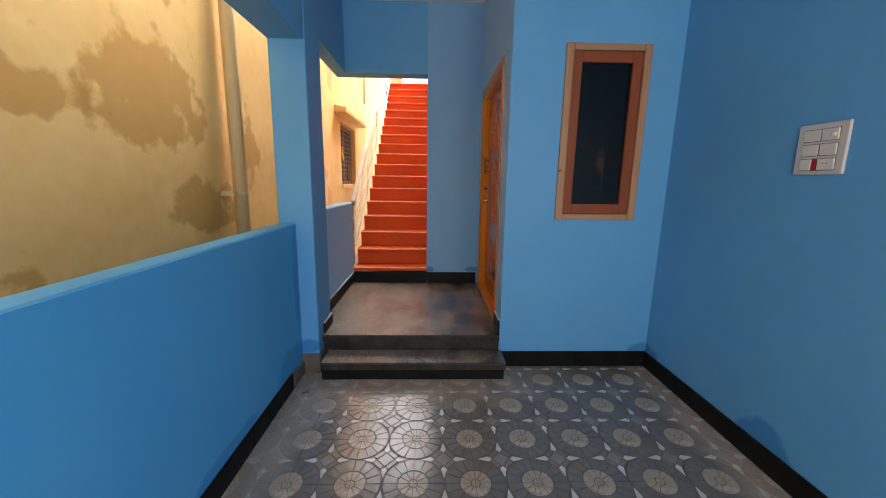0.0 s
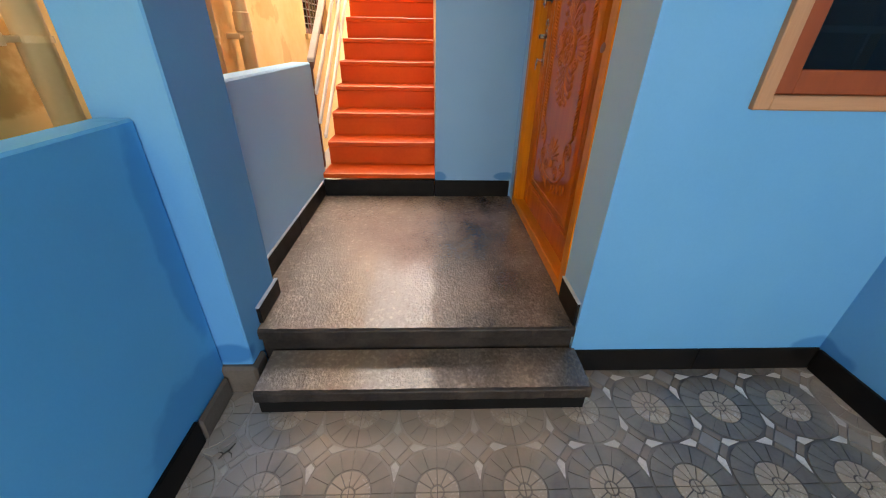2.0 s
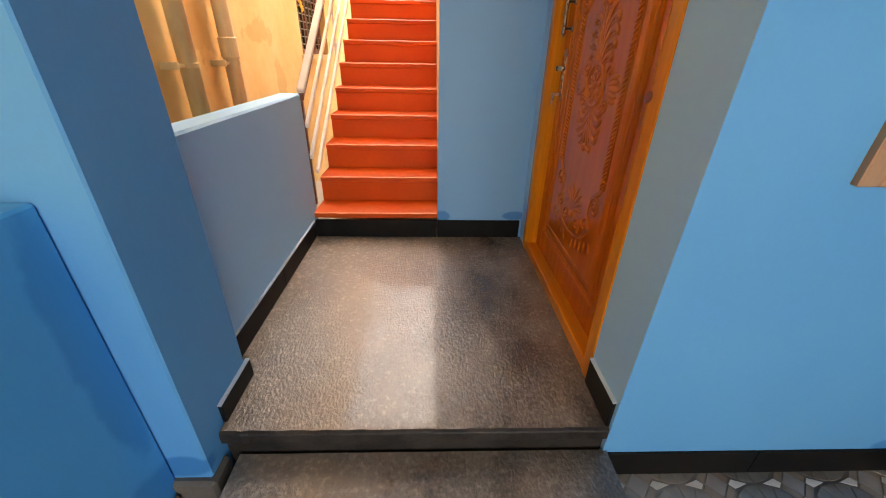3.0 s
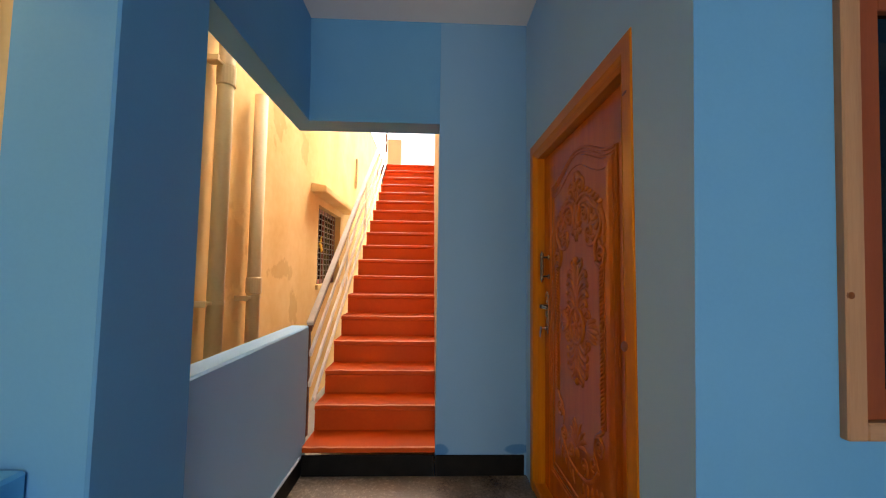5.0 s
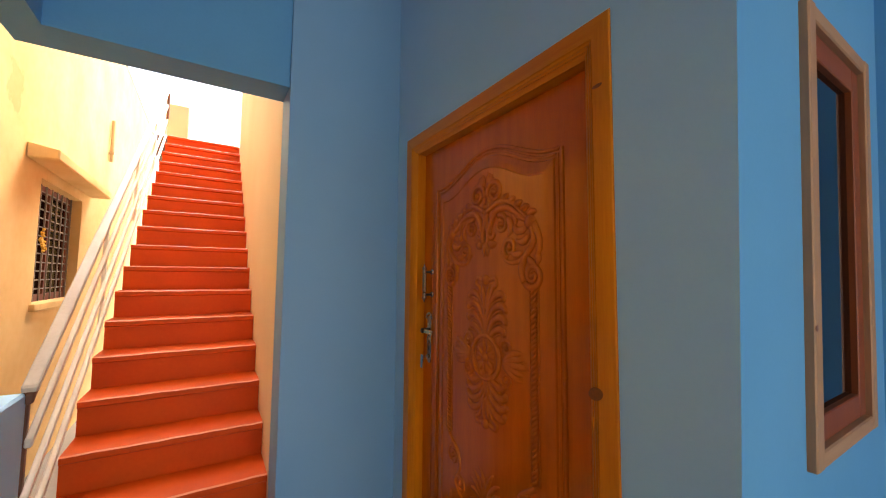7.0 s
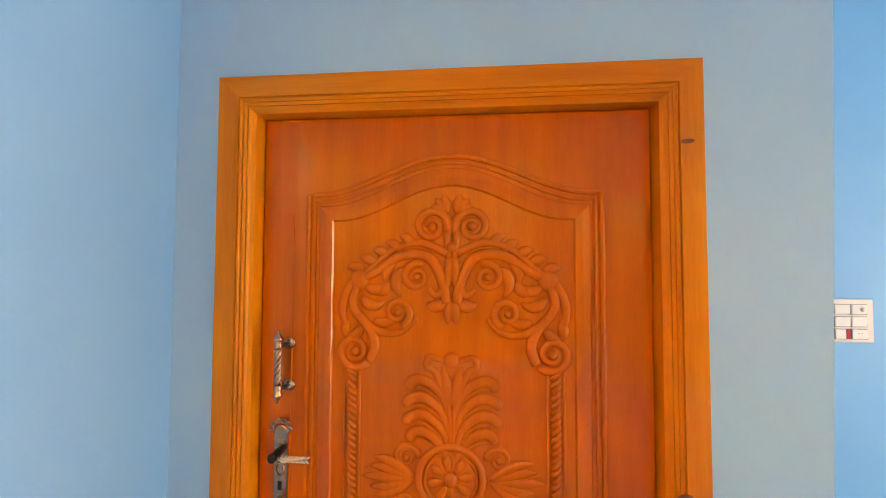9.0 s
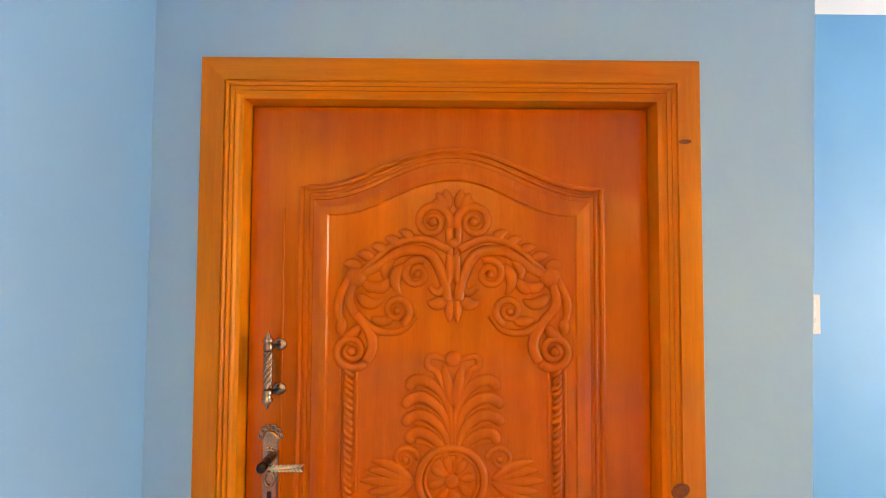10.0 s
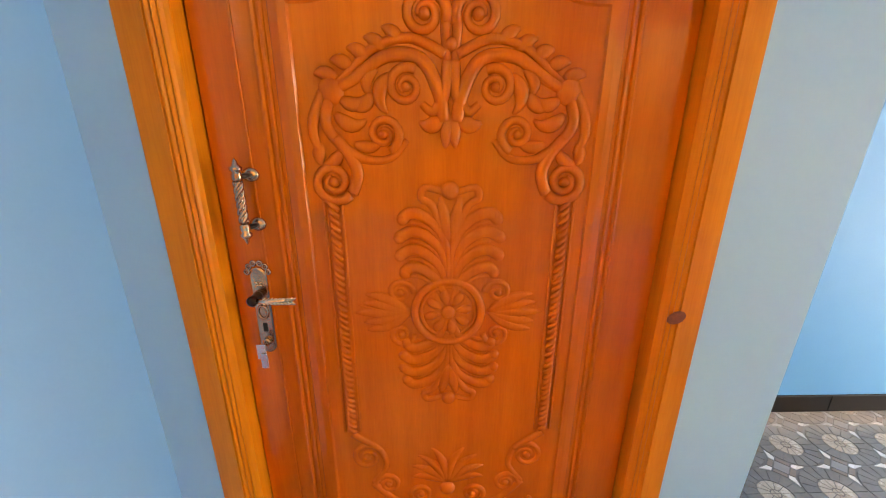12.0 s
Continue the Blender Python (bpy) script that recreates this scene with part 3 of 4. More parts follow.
# ---- window ----
w1 = tagged(thing("window_1", pose(0, 0, 0), "narrow window with bare wood frame, red-brown sash and dark glass", "window"), kind="structure")
ox0, ox1, oz0, oz1 = 0.826, 1.425, 1.200, 2.420
fy0, fy1 = FRONT_WALL - 0.022, FRONT_WALL + 0.06
part("window_frame", boxes((ox0, ox0 + 0.052, fy0, fy1, oz0 + 0.001, oz1), bev=0.004), RAW_V, w1, "bare light wood stile")
part("window_frame", boxes((ox1 - 0.052, ox1, fy0, fy1, oz0 + 0.001, oz1), bev=0.004), RAW_V, w1)
part("window_frame", boxes((ox0 + 0.053, ox1 - 0.053, fy0 + 0.002, fy1, oz1 - 0.045, oz1 - 0.001), bev=0.004), RAW_H, w1)
part("window_sill", boxes((ox0 + 0.053, ox1 - 0.053, fy0 + 0.002, fy1, oz0, oz0 + 0.045), bev=0.004), RAW_H, w1)
sx0, sx1, sz0, sz1 = ox0 + 0.054, ox1 - 0.054, oz0 + 0.047, oz1 - 0.047
sash = part("sash", boxes((sx0, sx0 + 0.066, fy0 + 0.018, fy0 + 0.056, sz0, sz1), (sx1 - 0.066, sx1, fy0 + 0.018, fy0 + 0.056, sz0, sz1), (sx0 + 0.066, sx1 - 0.066, fy0 + 0.0185, fy0 + 0.056, sz0, sz0 + 0.072), (sx0 + 0.066, sx1 - 0.066, fy0 + 0.0185, fy0 + 0.056, sz1 - 0.072, sz1), bev=0.003), SASH, w1, "red-brown painted sash")
pane = part("pane", boxes((sx0 + 0.06, sx1 - 0.06, fy0 + 0.036, fy0 + 0.041, sz0 + 0.066, sz1 - 0.066)), GLASS, sash, "dark tinted glass")
part("wood_knot", dome(bmesh.new(), (ox0 + 0.012, fy0 + 0.001, 1.56), 0.012, 0.002, 2, 10), KNOT, w1)
for z in (1.42, 1.66, 1.90, 2.14):
    part("grille_bar", boxes((wx0 + 0.002, wx1 - 0.002, FRONT_WALL + 0.10, FRONT_WALL + 0.108, z, z + 0.022), bev=0.002), GRILLE_IN, w1, "grey-blue flat grille bar" if z < 1.5 else "")
for x in (1.03, 1.21):
    part("grille_bar", boxes((x, x + 0.012, FRONT_WALL + 0.1085, FRONT_WALL + 0.1205, wz0 + 0.002, wz1 - 0.002), bev=0.002), GRILLE_IN, w1)
for ob in w1.children_recursive:
    for v in ob.data.vertices:
        v.co.y += LEAN * v.co.z

# ---- dry twig on the porch tiles ----
bm = tube(bmesh.new(), [(-0.030, -0.010, 0.004), (-0.010, 0.000, 0.006), (0.008, 0.004, 0.005), (0.034, 0.022, 0.004)], [0.002, 0.003, 0.003, 0.0015], 7, up=Vector((0, 0, 1)))
tube(bm, [(0.004, 0.003, 0.005), (0.012, -0.014, 0.005), (0.010, -0.032, 0.003)], [0.0028, 0.0022, 0.0012], 7, up=Vector((0, 0, 1)))
tube(bm, [(-0.012, -0.001, 0.005), (-0.016, 0.012, 0.004), (-0.026, 0.020, 0.003)], [0.0024, 0.0018, 0.001], 7, up=Vector((0, 0, 1)))
twig = tagged(part("twig", bm, TWIG), "small dark dry forked twig on the porch tiles", "twig")
twig.matrix_world = pose(-0.966, 2.008, -0.001, 0, 0, 35)

# ---- switchboard ----
sw = thing("switchboard", pose(RIGHT, 1.242, 1.633, 0, 0, -90), "off-white six-module electric switchboard on the blue wall", "switchboard")
part("plate", boxes((-0.112, 0.112, -0.014, 0.0, -0.112, 0.112), bev=0.004), PLASTIC, sw)
for r in range(3):
    for c in range(2):
        x0, z0 = -0.078 + c * 0.08, 0.034 - r * 0.064
        part("socket_recess", boxes((x0 - 0.001, x0 + 0.077, -0.0155, -0.012, z0 - 0.001, z0 + 0.053)), SLOT, sw)
        if r == 2 and c == 0:
            part("switch", boxes((x0 + 0.001, x0 + 0.052, -0.020, -0.013, z0 + 0.001, z0 + 0.051), bev=0.002), PLASTIC_IN, sw)
            part("indicator", boxes((x0 + 0.054, x0 + 0.074, -0.019, -0.013, z0 + 0.002, z0 + 0.050), bev=0.002), RED, sw, "red indicator lamp")
        else:
            bm = boxes((x0 + 0.001, x0 + 0.075, -0.020, -0.013, z0 + 0.001, z0 + 0.051), bev=0.002)
            for v in bm.verts:
                if v.co.y < -0.017:
                    v.co.y -= 0.05 * (v.co.z - z0 - 0.025)
            s = part("switch", bm, PLASTIC_IN, sw)
            if r == 0 and c == 1:
                part("regulator_knob", dome(bmesh.new(), (x0 + 0.055, -0.0205, z0 + 0.026), 0.012, 0.008, 3, 12), PLASTIC, sw)
            if r == 2:
                for k in (0.03, 0.045):
                    part("pin_hole", dome(bmesh.new(), (x0 + k, -0.021, z0 + 0.03), 0.003, 0.0005, 1, 8), SLOT, sw)

# ---- carved door ----
door = tagged(thing("door_1", pose(DOOR_WALL, (dy0 + dy1) / 2, LANDING, 0, 0, -90), "closed carved teak front door in a varnished frame", "door"), kind="structure")
HW, HT = (dy1 - dy0) / 2 - 0.001, dtop - LANDING - 0.001
JAMB = 0.098


def jamb_profile(flip):
    """Across the jamb from outside in, and into the wall."""
    pts = [(0, 0.10), (0, -0.003), (0.003, -0.006), (JAMB - 0.040, -0.006)]
    for k in range(3):
        u = JAMB - 0.040 + k * 0.010
        pts += [(u + 0.002, -0.001 + k * 0.003), (u + 0.005, -0.005 + k * 0.004), (u + 0.008, -0.003 + k * 0.004)]
    return pts + [(JAMB - 0.008, 0.010), (JAMB, 0.016), (JAMB, 0.062), (JAMB + 0.0, 0.10)]


def jamb(side):
    bm = bmesh.new()
    rows = []
    for u, d in jamb_profile(0):
        x = side * (HW - u)
        rows.append((bm.verts.new((x, d, 0.0)), bm.verts.new((x, d, HT - u))))
    for (a, b), (c, e) in zip(rows, rows[1:]):
        bm.faces.new((a, c, e, b))
    bmesh.ops.recalc_face_normals(bm, faces=bm.faces[:])
    return bm


def head():
    bm = bmesh.new()
    rows = []
    for u, d in jamb_profile(0):
        rows.append((bm.verts.new((-HW + u, d, HT - u)), bm.verts.new((HW - u, d, HT - u))))
    for (a, b), (c, e) in zip(rows, rows[1:]):
        bm.faces.new((a, c, e, b))
    bmesh.ops.recalc_face_normals(bm, faces=bm.faces[:])
    return bm


part("jamb", jamb(-1), FRAME_V, door, "golden varnished jamb with fluted edge")
part("jamb", jamb(1), FRAME_V, door)
part("head", head(), FRAME_H, door)
part("threshold", boxes((-HW + 0.002, HW - 0.002, -0.004, 0.09, 0.0, 0.062), bev=0.005), FRAME_H, door)
for x, z, r in ((HW - 0.042, 1.965, 0.011), (HW - 0.066, 1.10, 0.0155)):
    bm = dome(bmesh.new(), (0, 0, 0), r, 0.0012, 2, 12)
    for v in bm.verts:
        v.co.x, v.co.z = x + v.co.x * 1.5 + 0.3 * v.co.z, z + v.co.z * (0.55 if r < 0.015 else 1.2)
        v.co.y -= 0.0062
    part("wood_knot", bm, KNOT, door)

LY = 0.060
LW = HW - JAMB - 0.004
leaf = part("leaf", boxes((-LW, LW, LY, LY + 0.034, 0.066, HT - JAMB - 0.003)), WOOD, door, "reddish-brown varnished leaf")
part("meeting_strip", boxes((-LW + 0.084, -LW + 0.090, LY - 0.004, LY + 0.001, 0.066, 1.80), bev=0.001), WOOD, door)
CX = 0.004


def panel_outline(w, z0, z1, rise, n=44):
    """An upright panel with an ogee-arched head."""
    pts = [(-w, z0), (w, z0)]
    for i in range(n + 1):
        x = w * (1 - 2 * i / n)
        t = max(0.0, 1 - abs(x) / (w * 0.94))
        pts.append((x, z1 + rise * (0.5 - 0.5 * math.cos(math.pi * min(1.0, t * 1.02)))))
    return [(CX + x, z) for x, z in pts]


def bead(w, z0, z1, rise, r, y):
    return tube(bmesh.new(), [(x, y, z) for x, z in panel_outline(w, z0, z1, rise)], r, 8, closed=True)


part("panel_moulding", bead(0.385, 0.275, 1.828, 0.098, 0.008, LY), WOOD, leaf)
part("panel_moulding", bead(0.368, 0.292, 1.811, 0.098, 0.005, LY), WOOD, leaf)
bm = bmesh.new()
rings = []
for w, z0, z1, rise, y in ((0.356, 0.304, 1.800, 0.096, LY + 0.001), (0.352, 0.308, 1.796, 0.096, LY - 0.006), (0.334, 0.328, 1.778, 0.092, LY - 0.011), (0.316, 0.346, 1.760, 0.088, LY - 0.013), (0.312, 0.350, 1.756, 0.088, LY - 0.008)):
    rings.append([bm.verts.new((x, y, z)) for x, z in panel_outline(w, z0, z1, rise)])
for a, b in zip(rings, rings[1:]):
    n = len(a)
    for k in range(n):
        bm.faces.new((a[k], a[(k + 1) % n], b[(k + 1) % n], b[k]))
bm.faces.new(rings[-1])
bmesh.ops.recalc_face_normals(bm, faces=bm.faces[:])
panel = part("raised_panel", bm, WOOD, leaf, "raised arched panel")
FY = LY - 0.008


def stroke(bm, pts, r0, r1=None, swell=0.0, flat=0.9):
    """A carved rib along a smooth line through pts, tapering from r0 to r1."""
    r1 = r0 if r1 is None else r1
    P = [Vector((x, 0, z)) for x, z in pts]
    out = []
    for i in range(len(P) - 1):
        a, b, c, d = P[max(i - 1, 0)], P[i], P[i + 1], P[min(i + 2, len(P) - 1)]
        for k in range(6):
            t = k / 6
            out.append(0.5 * ((2 * b) + (c - a) * t + (2 * a - 5 * b + 4 * c - d) * t * t + (3 * b - a - 3 * c + d) * t ** 3))
    out.append(P[-1])
    n = len(out) - 1
    rad = [1.12 * (r0 + (r1 - r0) * i / n) * (1 + swell * math.sin(math.pi * i / n)) for i in range(n + 1)]
    return tube(bm, [(p.x, FY, p.z) for p in out], rad, 10, flat=flat * 0.85)


def volute(bm, x, z, r, turns, start, hand, thick):
    """A spiral scroll that winds in to a small eye."""
    n = int(16 * turns)
    pts, rad = [], []
    for i in range(n + 1):
        t = i / n
        ang = start + hand * 2 * math.pi * turns * t
        rr = r * (1 - 0.80 * t)
        pts.append((x + rr * math.cos(ang), FY, z + rr * math.sin(ang)))
        rad.append(1.1 * thick * (1 - 0.45 * t))
    tube(bm, pts, rad, 10, flat=0.85)
    return dome(bm, (x, FY, z), r * 0.27, thick * 1.4, 4, 12)


def leaflet(bm, x, z, ang, length, width, curl=0.0):
    """A carved leaf: a swelling, slightly curled lobe with a ridge."""
    pts, rad = [], []
    for i in range(9):
        t = i / 8
        a = ang + curl * t * t
        pts.append((x + length * t * math.cos(a), FY, z + length * t * math.sin(a)))
        rad.append(max(0.0012, 1.08 * width * math.sin(math.pi * min(0.96, t * 0.86 + 0.10)) ** 0.8))
    return tube(bm, pts, rad, 10, flat=0.62)


def both(make):
    """The same carving left and right of the door's middle."""
    bm = bmesh.new()
    make(bm)
    geo = bm.verts[:] + bm.edges[:] + bm.faces[:]
    new_geo = bmesh.ops.duplicate(bm, geom=geo)["geom"]
    vs = [g for g in new_geo if isinstance(g, bmesh.types.BMVert)]
    for v in vs:
        v.co.x = -v.co.x
    bmesh.ops.reverse_faces(bm, faces=[g for g in new_geo if isinstance(g, bmesh.types.BMFace)])
    bmesh.ops.translate(bm, verts=bm.verts[:], vec=(CX + 0.003, 0, 0))
    return bm


def crest(bm):
    volute(bm, -0.053, 1.742, 0.047, 1.6, radians(-20), 1, 0.0111)
    stroke(bm, [(-0.006, 1.64), (-0.010, 1.69), (-0.012, 1.72), (-0.008, 1.745)], 0.0075, 0.0104)
    for a, l in ((100, 0.05), (128, 0.05), (152, 0.046)):
        leaflet(bm, -0.012, 1.775, radians(a), l, 0.0137)
    # leafy bough from the middle outwards
    stroke(bm, [(-0.012, 1.672), (-0.08, 1.70), (-0.15, 1.685), (-0.205, 1.64), (-0.245, 1.608)], 0.0100, 0.0065)
    for k in range(5):
        leaflet(bm, -0.10 - 0.033 * k, 1.692 - 0.012 * k - 0.001 * k * k, radians(128 + 7 * k), 0.046, 0.0131, 0.3)
    # main scrolling stem
    stroke(bm, [(-0.014, 1.545), (-0.024, 1.60), (-0.06, 1.662), (-0.13, 1.668), (-0.20, 1.625), (-0.252, 1.600)], 0.0125, 0.0091, 0.15)
    stroke(bm, [(-0.006, 1.66), (-0.012, 1.60), (-0.036, 1.565), (-0.060, 1.58)], 0.0112, 0.0065, 0.2)
    volute(bm, -0.092, 1.612, 0.038, 1.5, radians(60), 1, 0.0097)
    leaflet(bm, -0.016, 1.55, radians(215), 0.05, 0.0163, -0.5)
    leaflet(bm, -0.006, 1.56, radians(266), 0.0688, 0.013)
    leaflet(bm, -0.125, 1.635, radians(225), 0.075, 0.0150, 0.7)
    leaflet(bm, -0.150, 1.645, radians(210), 0.055, 0.0125, 0.8)
    leaflet(bm, -0.165, 1.60, radians(250), 0.05, 0.0137, -0.7)
    # outer bough that turns down
    dome(bm, (-0.246, FY, 1.603), 0.027, 0.013, 3, 14)
    stroke(bm, [(-0.262, 1.60), (-0.286, 1.55), (-0.288, 1.51), (-0.272, 1.478)], 0.0112, 0.0065, 0.2)
    stroke(bm, [(-0.250, 1.592), (-0.262, 1.545), (-0.24, 1.505), (-0.19, 1.470), (-0.13, 1.470), (-0.092, 1.508)], 0.0112, 0.0052, 0.25)
    volute(bm, -0.142, 1.520, 0.037, 1.5, radians(-70), 1, 0.0097)
    leaflet(bm, -0.240, 1.56, radians(-50), 0.065, 0.0150, 0.7)
    leaflet(bm, -0.228, 1.59, radians(-38), 0.055, 0.0137, 0.8)
    leaflet(bm, -0.205, 1.50, radians(-20), 0.06, 0.0125, 0.5)
    leaflet(bm, -0.275, 1.50, radians(-115), 0.045, 0.0137, 0.5)
    stroke(bm, [(-0.245, 1.512), (-0.215, 1.475), (-0.202, 1.435), (-0.216, 1.395)], 0.0112, 0.0117, 0.1)
    volute(bm, -0.255, 1.420, 0.045, 1.6, radians(-40), -1, 0.0111)
    leaflet(bm, -0.235, 1.485, radians(-120), 0.05, 0.0137, -0.5)


def palmette(bm, s, base, size):
    """Feathered fan above (s = 1) or below (s = -1) the rosette."""
    for k in range(4):
        tip = base + s * (0.098 + 0.040 * k) * size
        w = 0.098 + 0.010 * math.sin(k)
        stroke(bm, [(-0.005, tip - s * 0.085 * size), (-0.020, tip - s * 0.035 * size), (-0.052, tip - s * 0.002), (-0.082, tip + s * 0.006), (-w, tip - s * 0.008)], 0.006, 0.0115, 0.25, 0.7)
        stroke(bm, [(-0.012, tip - s * 0.085 * size), (-0.030, tip - s * 0.042 * size), (-0.060, tip - s * 0.018), (-0.085, tip - s * 0.014)], 0.003, 0.004, 0.2, 0.8)
        dome(bm, (-w + 0.002, FY, tip - s * 0.008), 0.0125, 0.010, 3, 10)
    stroke(bm, [(-0.003, base + s * 0.06), (-0.006, base + s * 0.15 * size), (-0.034, base + s * 0.235 * size), (-0.058, base + s * 0.255 * size), (-0.050, base + s * 0.277 * size), (-0.014, base + s * 0.268 * size)], 0.006, 0.006, 0.2)
    leaflet(bm, -0.003, base + s * 0.16 * size, s * radians(100), 0.10 * size, 0.013)


def middle(bm):
    palmette(bm, 1, 1.108, 1.0)
    palmette(bm, -1, 1.100, 0.84)
    for dz in (0.048, -0.056):
        volute(bm, -0.107, 1.104 + dz, 0.030, 1.4, radians(0), 1 if dz > 0 else -1, 0.0065)
    for a in (180, 160, 200, 142, 218):
        leaflet(bm, -0.088, 1.104, radians(a), 0.120 if a == 180 else 0.105, 0.013, (180 - a) * 0.006)
    stroke(bm, [(-0.09, 1.112), (-0.16, 1.112), (-0.20, 1.124)], 0.004, 0.002)


def foot(bm):
    volute(bm, -0.225, 0.655, 0.044, 1.6, radians(30), 1, 0.008)
    stroke(bm, [(-0.262, 0.735), (-0.235, 0.715), (-0.19, 0.68), (-0.175, 0.62), (-0.215, 0.56)], 0.009, 0.006, 0.1)
    stroke(bm, [(-0.215, 0.56), (-0.16, 0.50), (-0.09, 0.46), (-0.01, 0.45)], 0.009, 0.007, 0.1)
    volute(bm, -0.17, 0.555, 0.038, 1.5, radians(200), -1, 0.0075)
    volute(bm, -0.075, 0.515, 0.036, 1.5, radians(250), -1, 0.0075)
    for k in range(5):
        leaflet(bm, -0.24 + 0.045 * k, 0.50 - 0.016 * k, radians(245 + 6 * k), 0.055, 0.011, 0.4)
    for a, l in ((92, 0.13), (112, 0.125), (132, 0.115), (152, 0.10)):
        leaflet(bm, -0.004, 0.560, radians(a), l, 0.012, 0.3)


part("crest_carving", both(crest), WOOD, leaf, "scrolled foliage carving", smooth=True)
part("palmette_carving", both(middle), WOOD, leaf, "feathered palmette carving", smooth=True)
part("foot_carving", both(foot), WOOD, leaf, "scrolled foot carving", smooth=True)
bm = bmesh.new()
C = (CX + 0.001, 1.104)
for R, r in ((0.079, 0.010), (0.064, 0.0045)):
    tube(bm, [(C[0] + R * math.cos(a), FY, C[1] + R * math.sin(a)) for a in (2 * math.pi * k / 48 for k in range(48))], r, 8, closed=True)
dome(bm, (C[0], FY + 0.002, C[1]), 0.066, 0.006, 4, 32)
dome(bm, (C[0], FY - 0.004, C[1]), 0.017, 0.010, 3, 14)
for k in range(8):
    a = 2 * math.pi * k / 8 + 0.2
    p = [(C[0] + rr * math.cos(a), FY - 0.003, C[1] + rr * math.sin(a)) for rr in (0.018, 0.026, 0.036, 0.046, 0.054, 0.058)]
    tube(bm, p, [0.003, 0.007, 0.011, 0.012, 0.008, 0.002], 8, flat=0.5)
for z, r in ((1.393, 0.020), (0.861, 0.018), (1.672, 0.013), (0.555, 0.022)):
    dome(bm, (CX + 0.003, FY - 0.002, z), r, 0.013, 4, 14)
part("rosette", bm, WOOD, leaf, "round flower rosette", smooth=True)
for s in (-1, 1):
    bm = bmesh.new()
    x = CX + 0.003 + s * 0.243
    for ph in (0, math.pi):
        pts, n = [], 260
        for i in range(n + 1):
            t = i / n
            a = ph + s * 2 * math.pi * 19 * t
            pts.append((x + 0.0062 * math.cos(a), FY - 0.002 + 0.005 * math.sin(a), 0.745 + t * 0.632))
        tube(bm, pts, 0.0062, 6)
    for off in (-0.019, 0.019):
        box(bm, x + off - 0.003, x + off + 0.003, FY - 0.004, FY + 0.002, 0.745, 1.385, bev=0.001)
    part("rope_moulding", bm, WOOD, leaf, "twisted rope moulding", smooth=True)

# the whole pattern is laid out a little larger about the rosette
for ob in leaf.children:
    for v in ob.data.vertices:
        wide, tall = (1.11, 1.08) if "palmette" in ob.name else (1.075, 1.0) if "rope" in ob.name else (1.04, 1.03) if "rosette" in ob.name else (1.0, 1.0)
        v.co.x *= 1.042 * wide
        v.co.z = 1.091 + 1.055 * tall * (v.co.z - 1.104)

# pull handle
HX = -0.462
pull = part("pull_handle", tube(bmesh.new(), [(HX, LY - 0.038, z) for z in (1.334, 1.338, 1.35, 1.36, 1.40, 1.415, 1.427, 1.430)], [0.006, 0.008, 0.0085, 0.0075, 0.0075, 0.0085, 0.008, 0.006], 12), BRASS, door, "antique brass twisted pull handle", smooth=True)
bm = bmesh.new()
for k in range(4):
    tube(bm, [(HX + 0.0065 * math.cos(a), LY - 0.038 + 0.0065 * math.sin(a), 1.337 + 0.092 * i / 40) for i in range(41) for a in (k * math.pi / 2 + 2 * math.pi * 1.4 * i / 40,)], 0.0042, 6)
part("twisted_grip", bm, BRASS, pull, smooth=True)
for s, z in ((1, 1.430), (-1, 1.334)):
    part("finial", tube(bmesh.new(), [(HX, LY - 0.038, z + s * d) for d in (0, 0.004, 0.012, 0.020, 0.024, 0.030, 0.036, 0.044, 0.050)], [0.008, 0.0105, 0.0105, 0.008, 0.012, 0.012, 0.0065, 0.004, 0.001], 14), BRASS, pull, smooth=True)
    part("stem", tube(bmesh.new(), [(HX + 0.004, LY - 0.038, z + s * 0.010), (HX + 0.010, LY - 0.020, z + s * 0.010), (HX + 0.012, LY - 0.004, z + s * 0.010)], 0.006, 10, up=Vector((0, 0, 1))), BLACKENED, pull, smooth=True)
    part("rose", tube(bmesh.new(), [(HX + 0.012, LY - 0.008, z + s * 0.010), (HX + 0.012, LY - 0.004, z + s * 0.010), (HX + 0.012, LY + 0.001, z + s * 0.010)], [0.010, 0.016, 0.017], 16, up=Vector((0, 0, 1))), BRASS, pull, smooth=True)

# lock plate and lever
KX = -0.466
bm = bmesh.new()
n = 14
out = [(KX + 0.021 * math.cos(a), 1.215 + 0.021 * math.sin(a)) for a in (math.pi * k / n for k in range(n + 1))] + [(KX + 0.021 * math.cos(a), 1.030 + 0.021 * math.sin(a)) for a in (math.pi + math.pi * k / n for k in range(n + 1))]
lo = [bm.verts.new((x, LY + 0.001, z)) for x, z in out]
hi = [bm.verts.new((x, LY - 0.006, z)) for x, z in out]
inn = [bm.verts.new((KX + (x - KX) * 0.84, LY - 0.008, 1.122 + (z - 1.122) * 0.965)) for x, z in out]
for A, B in ((lo, hi), (hi, inn)):
    for k in range(len(out)):
        bm.faces.new((A[k], A[(k + 1) % len(out)], B[(k + 1) % len(out)], B[k]))
bm.faces.new(inn)
bmesh.ops.recalc_face_normals(bm, faces=bm.faces[:])
lock = part("lock_plate", bm, BRASS, door, "ornate antique brass lock plate")
bm = bmesh.new()
